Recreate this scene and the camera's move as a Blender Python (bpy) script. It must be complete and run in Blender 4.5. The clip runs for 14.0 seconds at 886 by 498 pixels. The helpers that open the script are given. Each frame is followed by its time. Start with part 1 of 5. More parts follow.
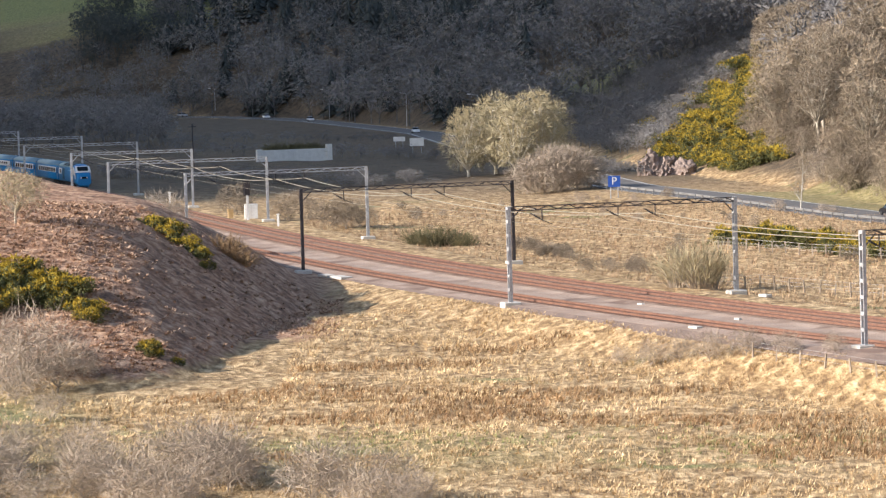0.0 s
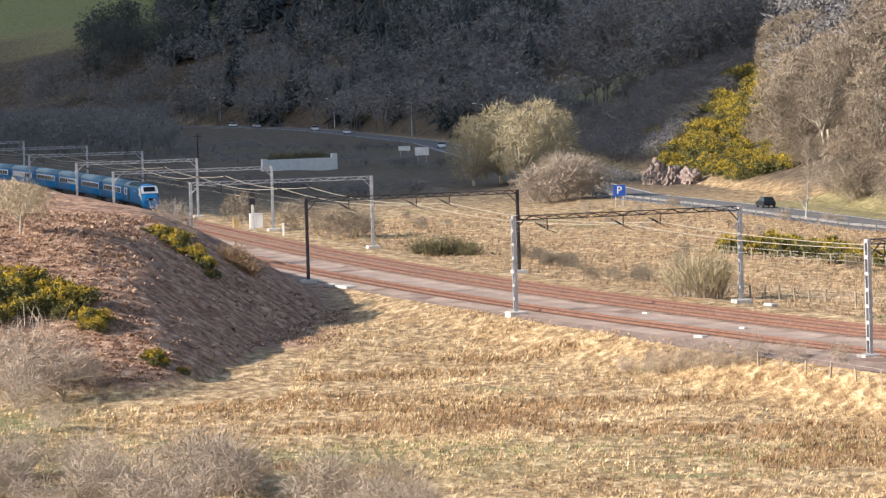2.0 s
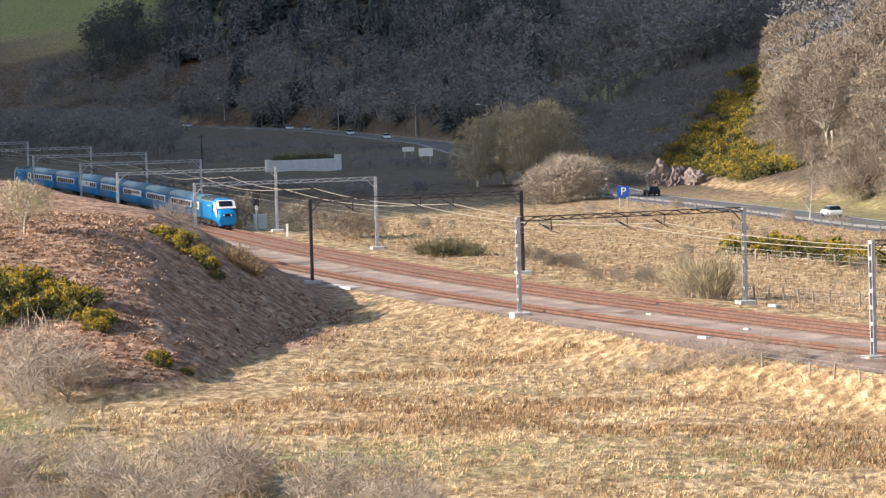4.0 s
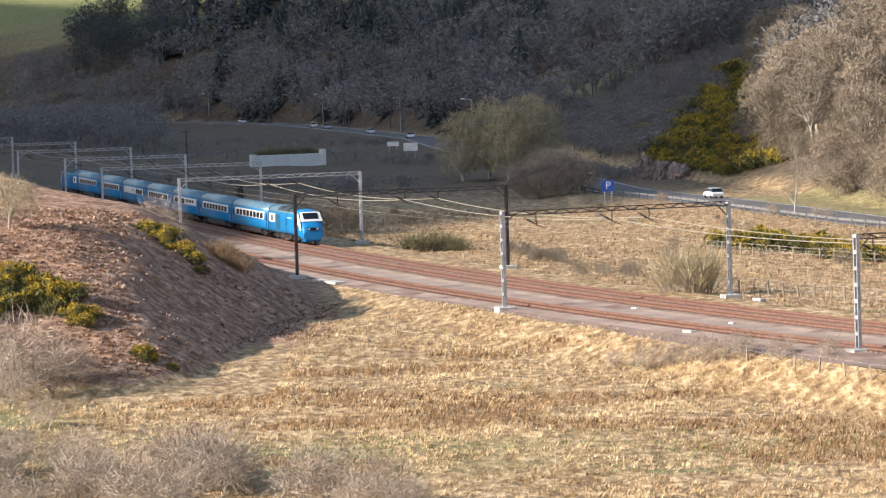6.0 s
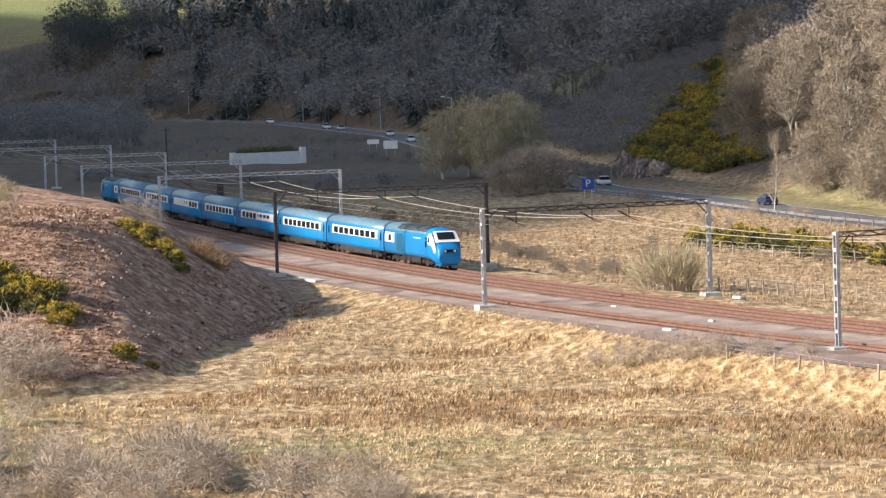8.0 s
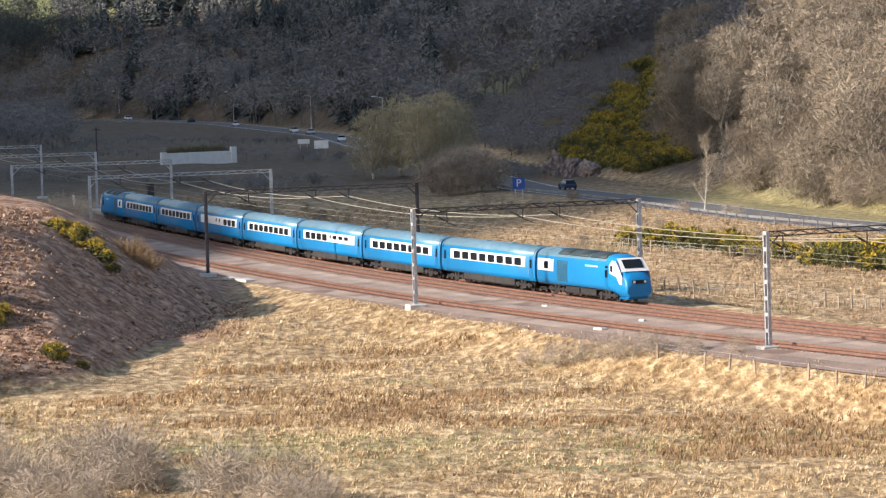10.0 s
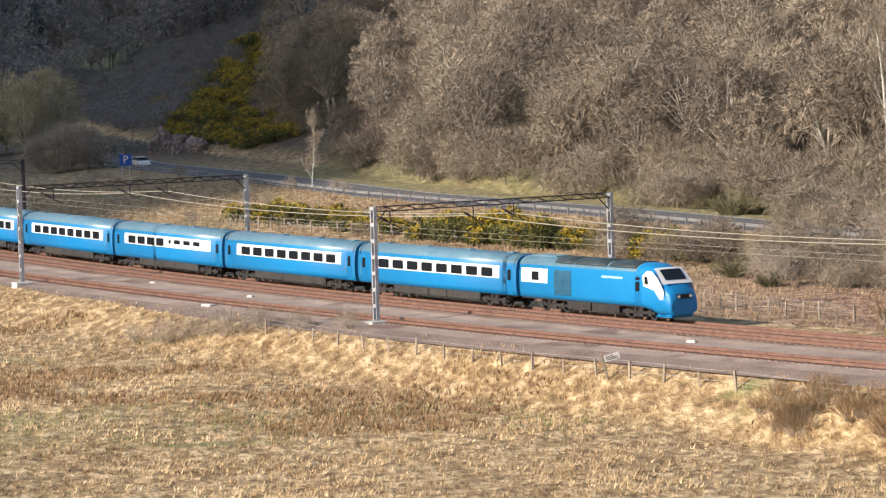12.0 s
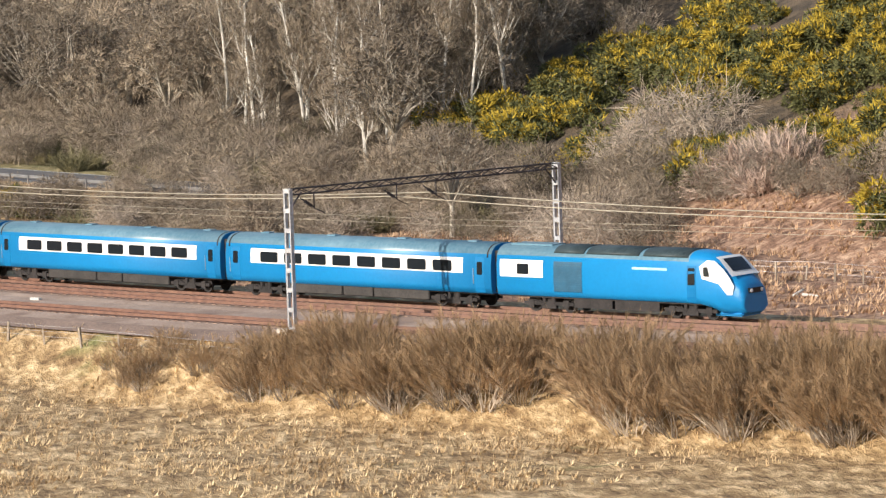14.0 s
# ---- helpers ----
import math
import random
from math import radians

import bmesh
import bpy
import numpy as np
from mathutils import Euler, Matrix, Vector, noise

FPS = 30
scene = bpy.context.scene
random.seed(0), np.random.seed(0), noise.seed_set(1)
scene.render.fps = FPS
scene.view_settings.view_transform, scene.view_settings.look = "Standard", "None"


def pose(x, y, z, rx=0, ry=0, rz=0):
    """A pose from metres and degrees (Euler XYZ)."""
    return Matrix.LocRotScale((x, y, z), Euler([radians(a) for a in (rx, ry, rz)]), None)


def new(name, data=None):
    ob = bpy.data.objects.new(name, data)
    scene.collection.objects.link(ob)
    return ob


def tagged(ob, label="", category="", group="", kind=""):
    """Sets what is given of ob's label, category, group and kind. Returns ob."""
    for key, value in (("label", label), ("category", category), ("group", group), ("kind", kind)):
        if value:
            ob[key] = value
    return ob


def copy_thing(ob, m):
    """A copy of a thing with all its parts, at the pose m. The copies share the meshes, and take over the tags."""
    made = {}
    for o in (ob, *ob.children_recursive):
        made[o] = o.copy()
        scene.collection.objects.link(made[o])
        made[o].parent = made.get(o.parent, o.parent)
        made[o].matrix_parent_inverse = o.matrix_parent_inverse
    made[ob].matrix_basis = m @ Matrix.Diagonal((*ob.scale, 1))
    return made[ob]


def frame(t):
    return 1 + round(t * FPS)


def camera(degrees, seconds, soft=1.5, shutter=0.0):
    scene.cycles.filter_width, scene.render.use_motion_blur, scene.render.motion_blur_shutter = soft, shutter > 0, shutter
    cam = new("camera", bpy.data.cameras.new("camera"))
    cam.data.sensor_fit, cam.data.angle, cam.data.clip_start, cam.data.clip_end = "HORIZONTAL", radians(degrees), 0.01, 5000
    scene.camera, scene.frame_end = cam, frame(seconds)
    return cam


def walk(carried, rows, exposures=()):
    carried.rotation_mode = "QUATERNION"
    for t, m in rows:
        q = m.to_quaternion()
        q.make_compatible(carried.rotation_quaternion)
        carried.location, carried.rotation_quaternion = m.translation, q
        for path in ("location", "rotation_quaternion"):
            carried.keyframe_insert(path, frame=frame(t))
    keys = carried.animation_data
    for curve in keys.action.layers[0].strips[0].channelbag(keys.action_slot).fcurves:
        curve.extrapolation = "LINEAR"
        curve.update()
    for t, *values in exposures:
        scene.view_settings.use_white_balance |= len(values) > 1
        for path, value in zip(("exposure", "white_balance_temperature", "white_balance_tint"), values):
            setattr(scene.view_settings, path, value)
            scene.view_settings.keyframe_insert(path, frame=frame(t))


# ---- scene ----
EYE = 21.47
cam = camera(13.35, 14.0, soft=1.3)
# seconds, yaw, pitch, roll of a camera that stands on a hillside and pans by hand
PAN = [
    (0.0, 0.000, -3.098, -1.625), (0.5, -0.081, -3.021, -1.579), (1.0, 0.034, -3.019, -1.572),
    (1.5, 0.114, -2.979, -1.667), (2.0, 0.074, -2.955, -1.672), (2.5, 0.125, -2.899, -1.631),
    (3.0, 0.152, -2.924, -1.631), (5.5, -0.008, -2.958, -1.712), (6.0, -0.093, -3.029, -1.746),
    (6.5, -0.171, -3.113, -1.766), (7.0, -0.223, -3.108, -1.757), (9.5, -1.073, -3.028, -1.730),
    (10.0, -1.442, -3.106, -1.727), (10.5, -1.830, -3.183, -1.757), (11.0, -2.565, -3.212, -1.823),
    (11.5, -4.530, -3.353, -1.791), (12.0, -7.371, -3.645, -1.716), (12.5, -9.841, -3.890, -1.779),
    (13.0, -12.300, -4.262, -1.959), (13.5, -14.811, -4.572, -1.984), (14.0, -17.290, -4.627, -1.919),
]
walk(cam, [(t, pose(0, 0, EYE, 0, 0, yaw) @ pose(0, 0, 0, 90 + pitch) @ pose(0, 0, 0, 0, 0, roll)) for t, yaw, pitch, roll in PAN],
     exposures=((0.0, 0.74, 6570, 16), (10.0, 0.66, 6570, 16), (12.0, 0.38, 6570, 15), (14.0, 0.30, 6600, 14)))

# ---- light: low sun from behind on one side, blue spring sky ----
SUN_AZ, SUN_EL = radians(250), radians(24)     # compass bearing from +y, clockwise
world = bpy.data.worlds.new("sky")
scene.world = world
world.use_nodes = True
wn = world.node_tree.nodes
sky = wn.new("ShaderNodeTexSky")
sky.sky_type, sky.sun_disc = "NISHITA", False
sky.sun_elevation, sky.sun_rotation = SUN_EL, SUN_AZ
sky.altitude, sky.air_density, sky.dust_density, sky.ozone_density = 150, 1.2, 1.0, 1.0
world.node_tree.links.new(sky.outputs[0], wn["Background"].inputs[0])
wn["Background"].inputs[1].default_value = 0.125
sun_data = bpy.data.lights.new("sun", "SUN")
sun_data.energy, sun_data.angle, sun_data.color = 5.0, radians(0.53), (1.0, 0.93, 0.82)
sun = new("sun", sun_data)
to_sun = Vector((math.sin(SUN_AZ) * math.cos(SUN_EL), math.cos(SUN_AZ) * math.cos(SUN_EL), math.sin(SUN_EL)))
sun.matrix_world = to_sun.to_track_quat("Z", "Y").to_matrix().to_4x4()

# ---- the line's plan: heading as a smooth curve along the railway ----
G = np.arange(-900, 501, 1.0)
C_ = np.clip(G, -420, 260)
HEAD = -1.19005 + 1.28959e-3 * C_ + 2.51992e-6 * C_ ** 2 - 0.67548e-9 * C_ ** 3
GX, GY = np.cumsum(np.cos(HEAD)), np.cumsum(np.sin(HEAD))
GX, GY = GX - GX[900] + 27.134, GY - GY[900] + 296.675


def line(s, off=0.0):
    """Place and heading on the railway at s metres, off metres to the field's side of the train's track."""
    h = float(np.interp(s, G, HEAD))
    return float(np.interp(s, G, GX)) + math.sin(h) * off, float(np.interp(s, G, GY)) - math.cos(h) * off, h


def across(x, y):
    """Signed distance from the train's track (field side positive) and the station along it."""
    x, y = np.asarray(x, float).ravel(), np.asarray(y, float).ravel()
    p, st = np.empty(len(x)), np.empty(len(x))
    for a in range(0, len(x), 4000):
        dx, dy = x[a:a + 4000, None] - GX[None], y[a:a + 4000, None] - GY[None]
        j = (dx * dx + dy * dy).argmin(1)
        r = np.arange(len(j))
        p[a:a + 4000] = dx[r, j] * np.sin(HEAD[j]) - dy[r, j] * np.cos(HEAD[j])
        st[a:a + 4000] = G[j]
    return p, st


def smooth(a, b, v):
    v = np.clip((v - a) / (b - a), 0, 1)
    return v * v * (3 - 2 * v)


def from_line(points, x, y):
    """Signed distance from a broken line, positive to the right of its way."""
    best, side = np.full(len(x), 1e9), np.zeros(len(x))
    for (ax, ay), (bx, by) in zip(points, points[1:]):
        ux, uy = bx - ax, by - ay
        n = ux * ux + uy * uy
        k = np.clip(((x - ax) * ux + (y - ay) * uy) / n, 0, 1)
        dx, dy = x - ax - k * ux, y - ay - k * uy
        d = np.hypot(dx, dy)
        c = (ux * dy - uy * dx)
        take = d < best - 1e-6
        best = np.where(take, d, best)
        side = np.where(take, np.where(c < 0, 1.0, -1.0), side)
    return best * side


def wobble(x, y, scale, seed=0.0):
    """Cheap smooth noise of about -1 to 1, made of waves in several directions."""
    v = np.zeros(len(x))
    for i in range(6):
        a = i * 1.047 + seed * 1.3 + 0.2
        w = scale * (0.7 + 0.17 * i)
        v += np.sin((x * math.cos(a) + y * math.sin(a)) / w * 6.283 + seed * 5 + i * 2.1 + 0.9 * np.sin((x * math.sin(a) - y * math.cos(a)) / w * 3.3))
    return v / 3.6


ROAD = [(-900, 1450), (-450, 1420), (-200, 1365), (-130, 1335), (-99, 1310), (-76, 1280), (-54, 1219), (-37.5, 1154), (-4, 960), (12, 760), (22, 640), (28, 575), (40.4, 522), (53, 455), (62, 425), (70, 400), (78, 370), (87, 338)]
HILL_FOOT = [(110, -400), (108, 120), (104, 211), (99, 260), (95, 330), (86, 400), (66, 455), (50, 560), (36, 650), (24, 800), (4, 950), (-40, 1180), (-100, 1330), (-250, 1420), (-900, 1500)]


def ground_height(x, y):
    x, y = np.asarray(x, float).ravel(), np.asarray(y, float).ravel()
    p, st = across(x, y)
    far_out = smooth(700, 1500, np.hypot(x, y - 300))
    field = -3.0 + 0.02 * np.clip(y - 270, -60, 60) + 0.25 * wobble(x, y, 34, 1) + 0.10 * wobble(x, y, 9, 2) + 0.07 * wobble(x, y, 2.7, 5)
    valley = -1.2 + 0.3 * wobble(x, y, 60, 3) + 0.14 * wobble(x, y, 11, 4) + 0.09 * wobble(x, y, 4.1, 6)
    z = np.where(p > 0, field, valley)
    # the hillside on which the camera stands
    z = np.maximum(z, 19.7 - 0.27 * np.hypot(x, np.maximum(y, 0) * 1.0) - 0.05 * np.abs(x) + np.maximum(-y, 0) * 0.2)
    # bracken knoll between field and railway
    top = 8.0 - 0.05 * (x + 30) + 0.5 * wobble(x, y, 21, 5)
    front = -3.2 + 0.236 * (y - 271) + 0.25 * wobble(x, y, 9, 6) + 0.17 * wobble(x * 0.5, y, 3.6, 13)
    flank = -2.3 - 0.64 * (x + 13.3) + 0.09 * (np.clip(y, 262, 345) - 322) + 0.3 * wobble(x, y, 12, 7) + 0.16 * wobble(x, y, 4.4, 12)
    rough = 0.12 * wobble(x * 0.6, y, 2.6, 14) + 0.10 * wobble(x, y, 5.2, 15)
    top, front, flank = top + rough, front + rough, flank + rough
    back = 0.5 * (p - 14.5)
    k = 1.2
    knoll = -k * np.log(np.exp(-top / k) + np.exp(-np.clip(front, -40, 90) / k) + np.exp(-np.clip(flank, -40, 90) / k) + np.exp(-np.clip(back, -40, 90) / k))
    z = np.where((p > 0) & (y > 215), np.maximum(z, knoll), z)
    # wooded hillsides
    d = from_line(HILL_FOOT, x, y)
    rise = 0.40 * np.clip(d, 0, 60) + 0.30 * np.clip(d - 60, 0, 400) + 1.5 * wobble(x, y, 45, 8) * smooth(5, 40, d)
    z = np.where(d > 0, z + rise, z)
    z = z + 0.10 * np.clip(y - 1750 + 0.4 * x, 0, 1500) * (d < 4000)
    # the road's bed
    r = np.abs(from_line(ROAD, x, y))
    z = np.where(r < 14, -1.0 + (z + 1.0) * smooth(8.0, 14.0, r), z)
    # formation of the railway
    bank = np.where(p > 0, smooth(12.5, 20.0, p), smooth(-7.0, -11.0, p))
    z = np.where((p > -11) & (p < 20), -0.55 + (z + 0.55) * bank, z)
    return z


def ground_at(x, y):
    return float(ground_height([x], [y])[0])


# ---- materials ----
def material(name, rough=0.8, metal=0.0):
    m = bpy.data.materials.new(name)
    m.use_nodes = True
    b = m.node_tree.nodes["Principled BSDF"]
    b.inputs["Roughness"].default_value, b.inputs["Metallic"].default_value = rough, metal
    return m, m.node_tree.nodes, m.node_tree.links, b


def mottled(name, dark, light, scale=1.0, fine=12.0, rough=0.85, bump=0.3, metal=0.0, per_object=0.0, island=0.0, extra=None):
    """Two scales of noise between two colours, with relief; extra: a third colour in patches."""
    m, n, l, b = material(name, rough, metal)
    co = n.new("ShaderNodeNewGeometry")
    pos = co.outputs["Position"]
    if metal or per_object:
        pos = n.new("ShaderNodeTexCoord").outputs["Object"]
    na, nb = n.new("ShaderNodeTexNoise"), n.new("ShaderNodeTexNoise")
    for t, s, d in ((na, scale, 5), (nb, fine, 3)):
        t.inputs["Scale"].default_value, t.inputs["Detail"].default_value = s, d
        l.new(pos, t.inputs["Vector"])
    mix = n.new("ShaderNodeMath")
    mix.operation = "MULTIPLY_ADD"
    l.new(nb.outputs["Fac"], mix.inputs[0])
    mix.inputs[1].default_value = 0.5
    half = n.new("ShaderNodeMath")
    half.operation = "MULTIPLY"
    half.inputs[1].default_value = 0.5
    l.new(na.outputs["Fac"], half.inputs[0])
    l.new(half.outputs[0], mix.inputs[2])
    ramp = n.new("ShaderNodeValToRGB")
    ramp.color_ramp.elements[0].position, ramp.color_ramp.elements[1].position = 0.36, 0.64
    ramp.color_ramp.elements[0].color, ramp.color_ramp.elements[1].color = (*dark, 1), (*light, 1)
    l.new(mix.outputs[0], ramp.inputs[0])
    col = ramp.outputs[0]
    if extra:
        nc = n.new("ShaderNodeTexNoise")
        nc.inputs["Scale"].default_value, nc.inputs["Detail"].default_value = extra[1], 3
        l.new(pos, nc.inputs["Vector"])
        st = n.new("ShaderNodeMapRange")
        st.inputs[1].default_value, st.inputs[2].default_value = extra[2], extra[2] + 0.08
        l.new(nc.outputs["Fac"], st.inputs[0])
        mx = n.new("ShaderNodeMix")
        mx.data_type = "RGBA"
        l.new(st.outputs[0], mx.inputs["Factor"])
        l.new(col, mx.inputs["A"])
        mx.inputs["B"].default_value = (*extra[0], 1)
        col = mx.outputs["Result"]
    if per_object or island:
        hsv = n.new("ShaderNodeHueSaturation")
        r = n.new("ShaderNodeObjectInfo").outputs["Random"] if per_object else co.outputs["Random Per Island"]
        mr = n.new("ShaderNodeMapRange")
        mr.inputs[3].default_value, mr.inputs[4].default_value = 1 - (per_object or island), 1 + (per_object or island)
        l.new(r, mr.inputs[0])
        l.new(mr.outputs[0], hsv.inputs["Value"])
        l.new(col, hsv.inputs["Color"])
        col = hsv.outputs[0]
    l.new(col, b.inputs["Base Color"])
    if bump:
        bp = n.new("ShaderNodeBump")
        bp.inputs["Strength"].default_value, bp.inputs["Distance"].default_value = bump, 0.5 / fine
        l.new(nb.outputs["Fac"], bp.inputs["Height"])
        l.new(bp.outputs[0], b.inputs["Normal"])
    return m


CONCRETE = mottled("concrete", (0.42, 0.40, 0.36), (0.66, 0.64, 0.58), 1.5, 14)
STEEL = mottled("galvanised steel", (0.30, 0.31, 0.33), (0.62, 0.63, 0.64), 1.2, 9, rough=0.5, metal=0.35, bump=0.1)
DARK_STEEL = mottled("weathered dark steel", (0.02, 0.018, 0.022), (0.06, 0.05, 0.055), 1.2, 9, rough=0.6, bump=0.1)
BALLAST = mottled("pink granite ballast", (0.17, 0.11, 0.075), (0.36, 0.25, 0.18), 0.5, 9, bump=0.8, extra=((0.15, 0.085, 0.055), 0.22, 0.56))
PALE_BALLAST = mottled("pale ballast shoulder", (0.25, 0.175, 0.13), (0.47, 0.36, 0.285), 0.25, 8, bump=0.8, extra=((0.20, 0.13, 0.095), 0.16, 0.57))
RUST_BALLAST = mottled("rust stained ballast", (0.10, 0.050, 0.030), (0.25, 0.135, 0.08), 0.4, 7, bump=0.8)
CESS = mottled("dark ash path", (0.13, 0.095, 0.08), (0.26, 0.19, 0.15), 0.35, 6, bump=0.8)
RAIL = mottled("rusty rail", (0.10, 0.045, 0.03), (0.22, 0.11, 0.07), 2, 15, rough=0.6, bump=0.2)
SLEEPER = mottled("grey brown concrete sleeper", (0.20, 0.13, 0.10), (0.34, 0.24, 0.19), 1, 12)
BLUE = mottled("nanking blue train paint", (0.001, 0.195, 0.46), (0.002, 0.22, 0.51), 0.6, 5, rough=0.42, bump=0.02)
DOOR_BLUE = mottled("train door paint", (0.001, 0.15, 0.36), (0.002, 0.17, 0.40), 0.6, 5, rough=0.3, bump=0.02)
ROOF_BLUE = mottled("pale grey-blue roof", (0.09, 0.20, 0.27), (0.16, 0.28, 0.35), 0.8, 5, rough=0.33, bump=0.05)
DARK_ROOF = mottled("sooty roof vents", (0.02, 0.035, 0.04), (0.05, 0.075, 0.08), 1.5, 8, rough=0.6)
WHITE = mottled("white train band", (0.74, 0.74, 0.72), (0.84, 0.84, 0.82), 0.7, 6, rough=0.35, bump=0.02)
UNDER = mottled("underframe grime", (0.010, 0.009, 0.009), (0.040, 0.034, 0.032), 1.5, 9, rough=0.8)
SKIRT = mottled("grey underframe skirt", (0.02, 0.019, 0.018), (0.055, 0.05, 0.046), 1.0, 8, rough=0.7)
for _m in (BLUE, DOOR_BLUE, ROOF_BLUE):
    _m.node_tree.nodes["Principled BSDF"].inputs["Specular IOR Level"].default_value = 0.45
GLASS, _n, _l, _b = material("dark tinted glass", 0.12)
_b.inputs["Specular IOR Level"].default_value = 0.3
_b.inputs["Base Color"].default_value = (0.012, 0.016, 0.02, 1)
GRILLE = mottled("dark blue grille", (0.008, 0.07, 0.13), (0.02, 0.12, 0.21), 2, 14, rough=0.5)


# ---- mesh tools ----
def box(bm, x0, x1, y0, y1, z0, z1, m=0):
    vs = [bm.verts.new((x, y, z)) for z in (z0, z1) for x, y in ((x0, y0), (x1, y0), (x1, y1), (x0, y1))]
    for q in ((3, 2, 1, 0), (4, 5, 6, 7), (0, 1, 5, 4), (1, 2, 6, 5), (2, 3, 7, 6), (3, 0, 4, 7)):
        f = bm.faces.new([vs[i] for i in q])
        f.material_index = m
    return vs


def tube(bm, a, b, ra, rb=None, n=6, m=0):
    a, b = Vector(a), Vector(b)
    rb = ra if rb is None else rb
    w = (b - a).normalized()
    u = w.orthogonal().normalized()
    v = w.cross(u)
    rings = []
    for c, r in ((a, ra), (b, rb)):
        rings.append([bm.verts.new(c + r * (math.cos(6.2832 * i / n) * u + math.sin(6.2832 * i / n) * v)) for i in range(n)])
    for i in range(n):
        f = bm.faces.new((rings[0][i], rings[0][(i + 1) % n], rings[1][(i + 1) % n], rings[1][i]))
        f.material_index = m
    for r in (rings[0][::-1], rings[1]):
        f = bm.faces.new(r)
        f.material_index = m
    return rings


def mesh(name, bm, *mats):
    me = bpy.data.meshes.new(name)
    bm.normal_update()
    bm.to_mesh(me)
    bm.free()
    for m in mats:
        me.materials.append(m)
    return me


def raw(name, verts, faces, *mats):
    me = bpy.data.meshes.new(name)
    me.from_pydata(verts, [], faces)
    for m in mats:
        me.materials.append(m)
    return me


def part(name, bm, mat, parent, label=""):
    ob = new(name, mesh(name, bm, *(mat if isinstance(mat, tuple) else (mat,))))
    ob.parent = parent
    if label:
        ob["label"] = label
    return ob


def share(name, me, parent, m=None, label=""):
    ob = new(name, me)
    ob.parent = parent
    if m is not None:
        ob.matrix_basis = m
    if label:
        ob["label"] = label
    return ob


# ---- ground: one sheet to the horizon ----
def spread(*stops):
    """Coordinates with their own spacing from stop to stop."""
    v = [stops[0][0]]
    for (a, step), (b, _) in zip(stops, stops[1:]):
        n = max(1, round((b - a) / step))
        v += [a + (b - a) * (i + 1) / n for i in range(n)]
    return np.array(v)


def ground_material():
    m, n, l, b = material("rough pasture, bracken and moor", 0.95)
    pos = n.new("ShaderNodeNewGeometry").outputs["Position"]
    zone = n.new("ShaderNodeVertexColor")
    zone.layer_name = "cover"
    sep = n.new("ShaderNodeSeparateColor")
    l.new(zone.outputs["Color"], sep.inputs[0])

    def noise_(scale, detail=4, rough=0.6, sx=1.0, sy=1.0):
        mp = n.new("ShaderNodeMapping")
        mp.inputs["Scale"].default_value = (sx, sy, 1)
        l.new(pos, mp.inputs[0])
        t = n.new("ShaderNodeTexNoise")
        t.inputs["Scale"].default_value, t.inputs["Detail"].default_value, t.inputs["Roughness"].default_value = scale, detail, rough
        l.new(mp.outputs[0], t.inputs["Vector"])
        return t.outputs["Fac"]

    def ramp(fac, *stops):
        r = n.new("ShaderNodeValToRGB")
        e = r.color_ramp.elements
        e[0].position, e[0].color = stops[0][0], (*stops[0][1], 1)
        e[1].position, e[1].color = stops[-1][0], (*stops[-1][1], 1)
        for p, c in stops[1:-1]:
            k = e.new(p)
            k.color = (*c, 1)
        l.new(fac, r.inputs[0])
        return r.outputs[0]

    def blend(fac, a, c):
        x = n.new("ShaderNodeMix")
        x.data_type = "RGBA"
        l.new(fac, x.inputs["Factor"])
        l.new(a, x.inputs["A"])
        l.new(c, x.inputs["B"])
        return x.outputs["Result"]

    tuft = noise_(1.1, 6, 0.7, 1, 0.55)
    straw = ramp(tuft, (0.36, (0.17, 0.10, 0.045)), (0.50, (0.40, 0.27, 0.13)), (0.66, (0.82, 0.62, 0.365)))
    green = ramp(noise_(1.6, 5, 0.7), (0.35, (0.09, 0.11, 0.035)), (0.65, (0.30, 0.31, 0.12)))
    bracken = ramp(noise_(0.9, 6, 0.75), (0.36, (0.12, 0.065, 0.042)), (0.50, (0.32, 0.185, 0.115)), (0.66, (0.63, 0.44, 0.30)))
    litter = ramp(noise_(0.5, 6, 0.7), (0.35, (0.045, 0.035, 0.022)), (0.65, (0.16, 0.115, 0.07)))
    patch = noise_(0.075, 4, 0.6, 0.6, 1.2)
    st = n.new("ShaderNodeMapRange")
    st.inputs[1].default_value, st.inputs[2].default_value = 0.62, 0.72
    l.new(patch, st.inputs[0])
    base = blend(st.outputs[0], straw, green)
    base = blend(sep.outputs[0], base, bracken)
    base = blend(sep.outputs[1], base, litter)
    base = blend(sep.outputs[2], base, green)
    l.new(base, b.inputs["Base Color"])
    bp = n.new("ShaderNodeBump")
    bp.inputs["Strength"].default_value, bp.inputs["Distance"].default_value = 0.9, 0.6
    l.new(tuft, bp.inputs["Height"])
    l.new(bp.outputs[0], b.inputs["Normal"])
    return m


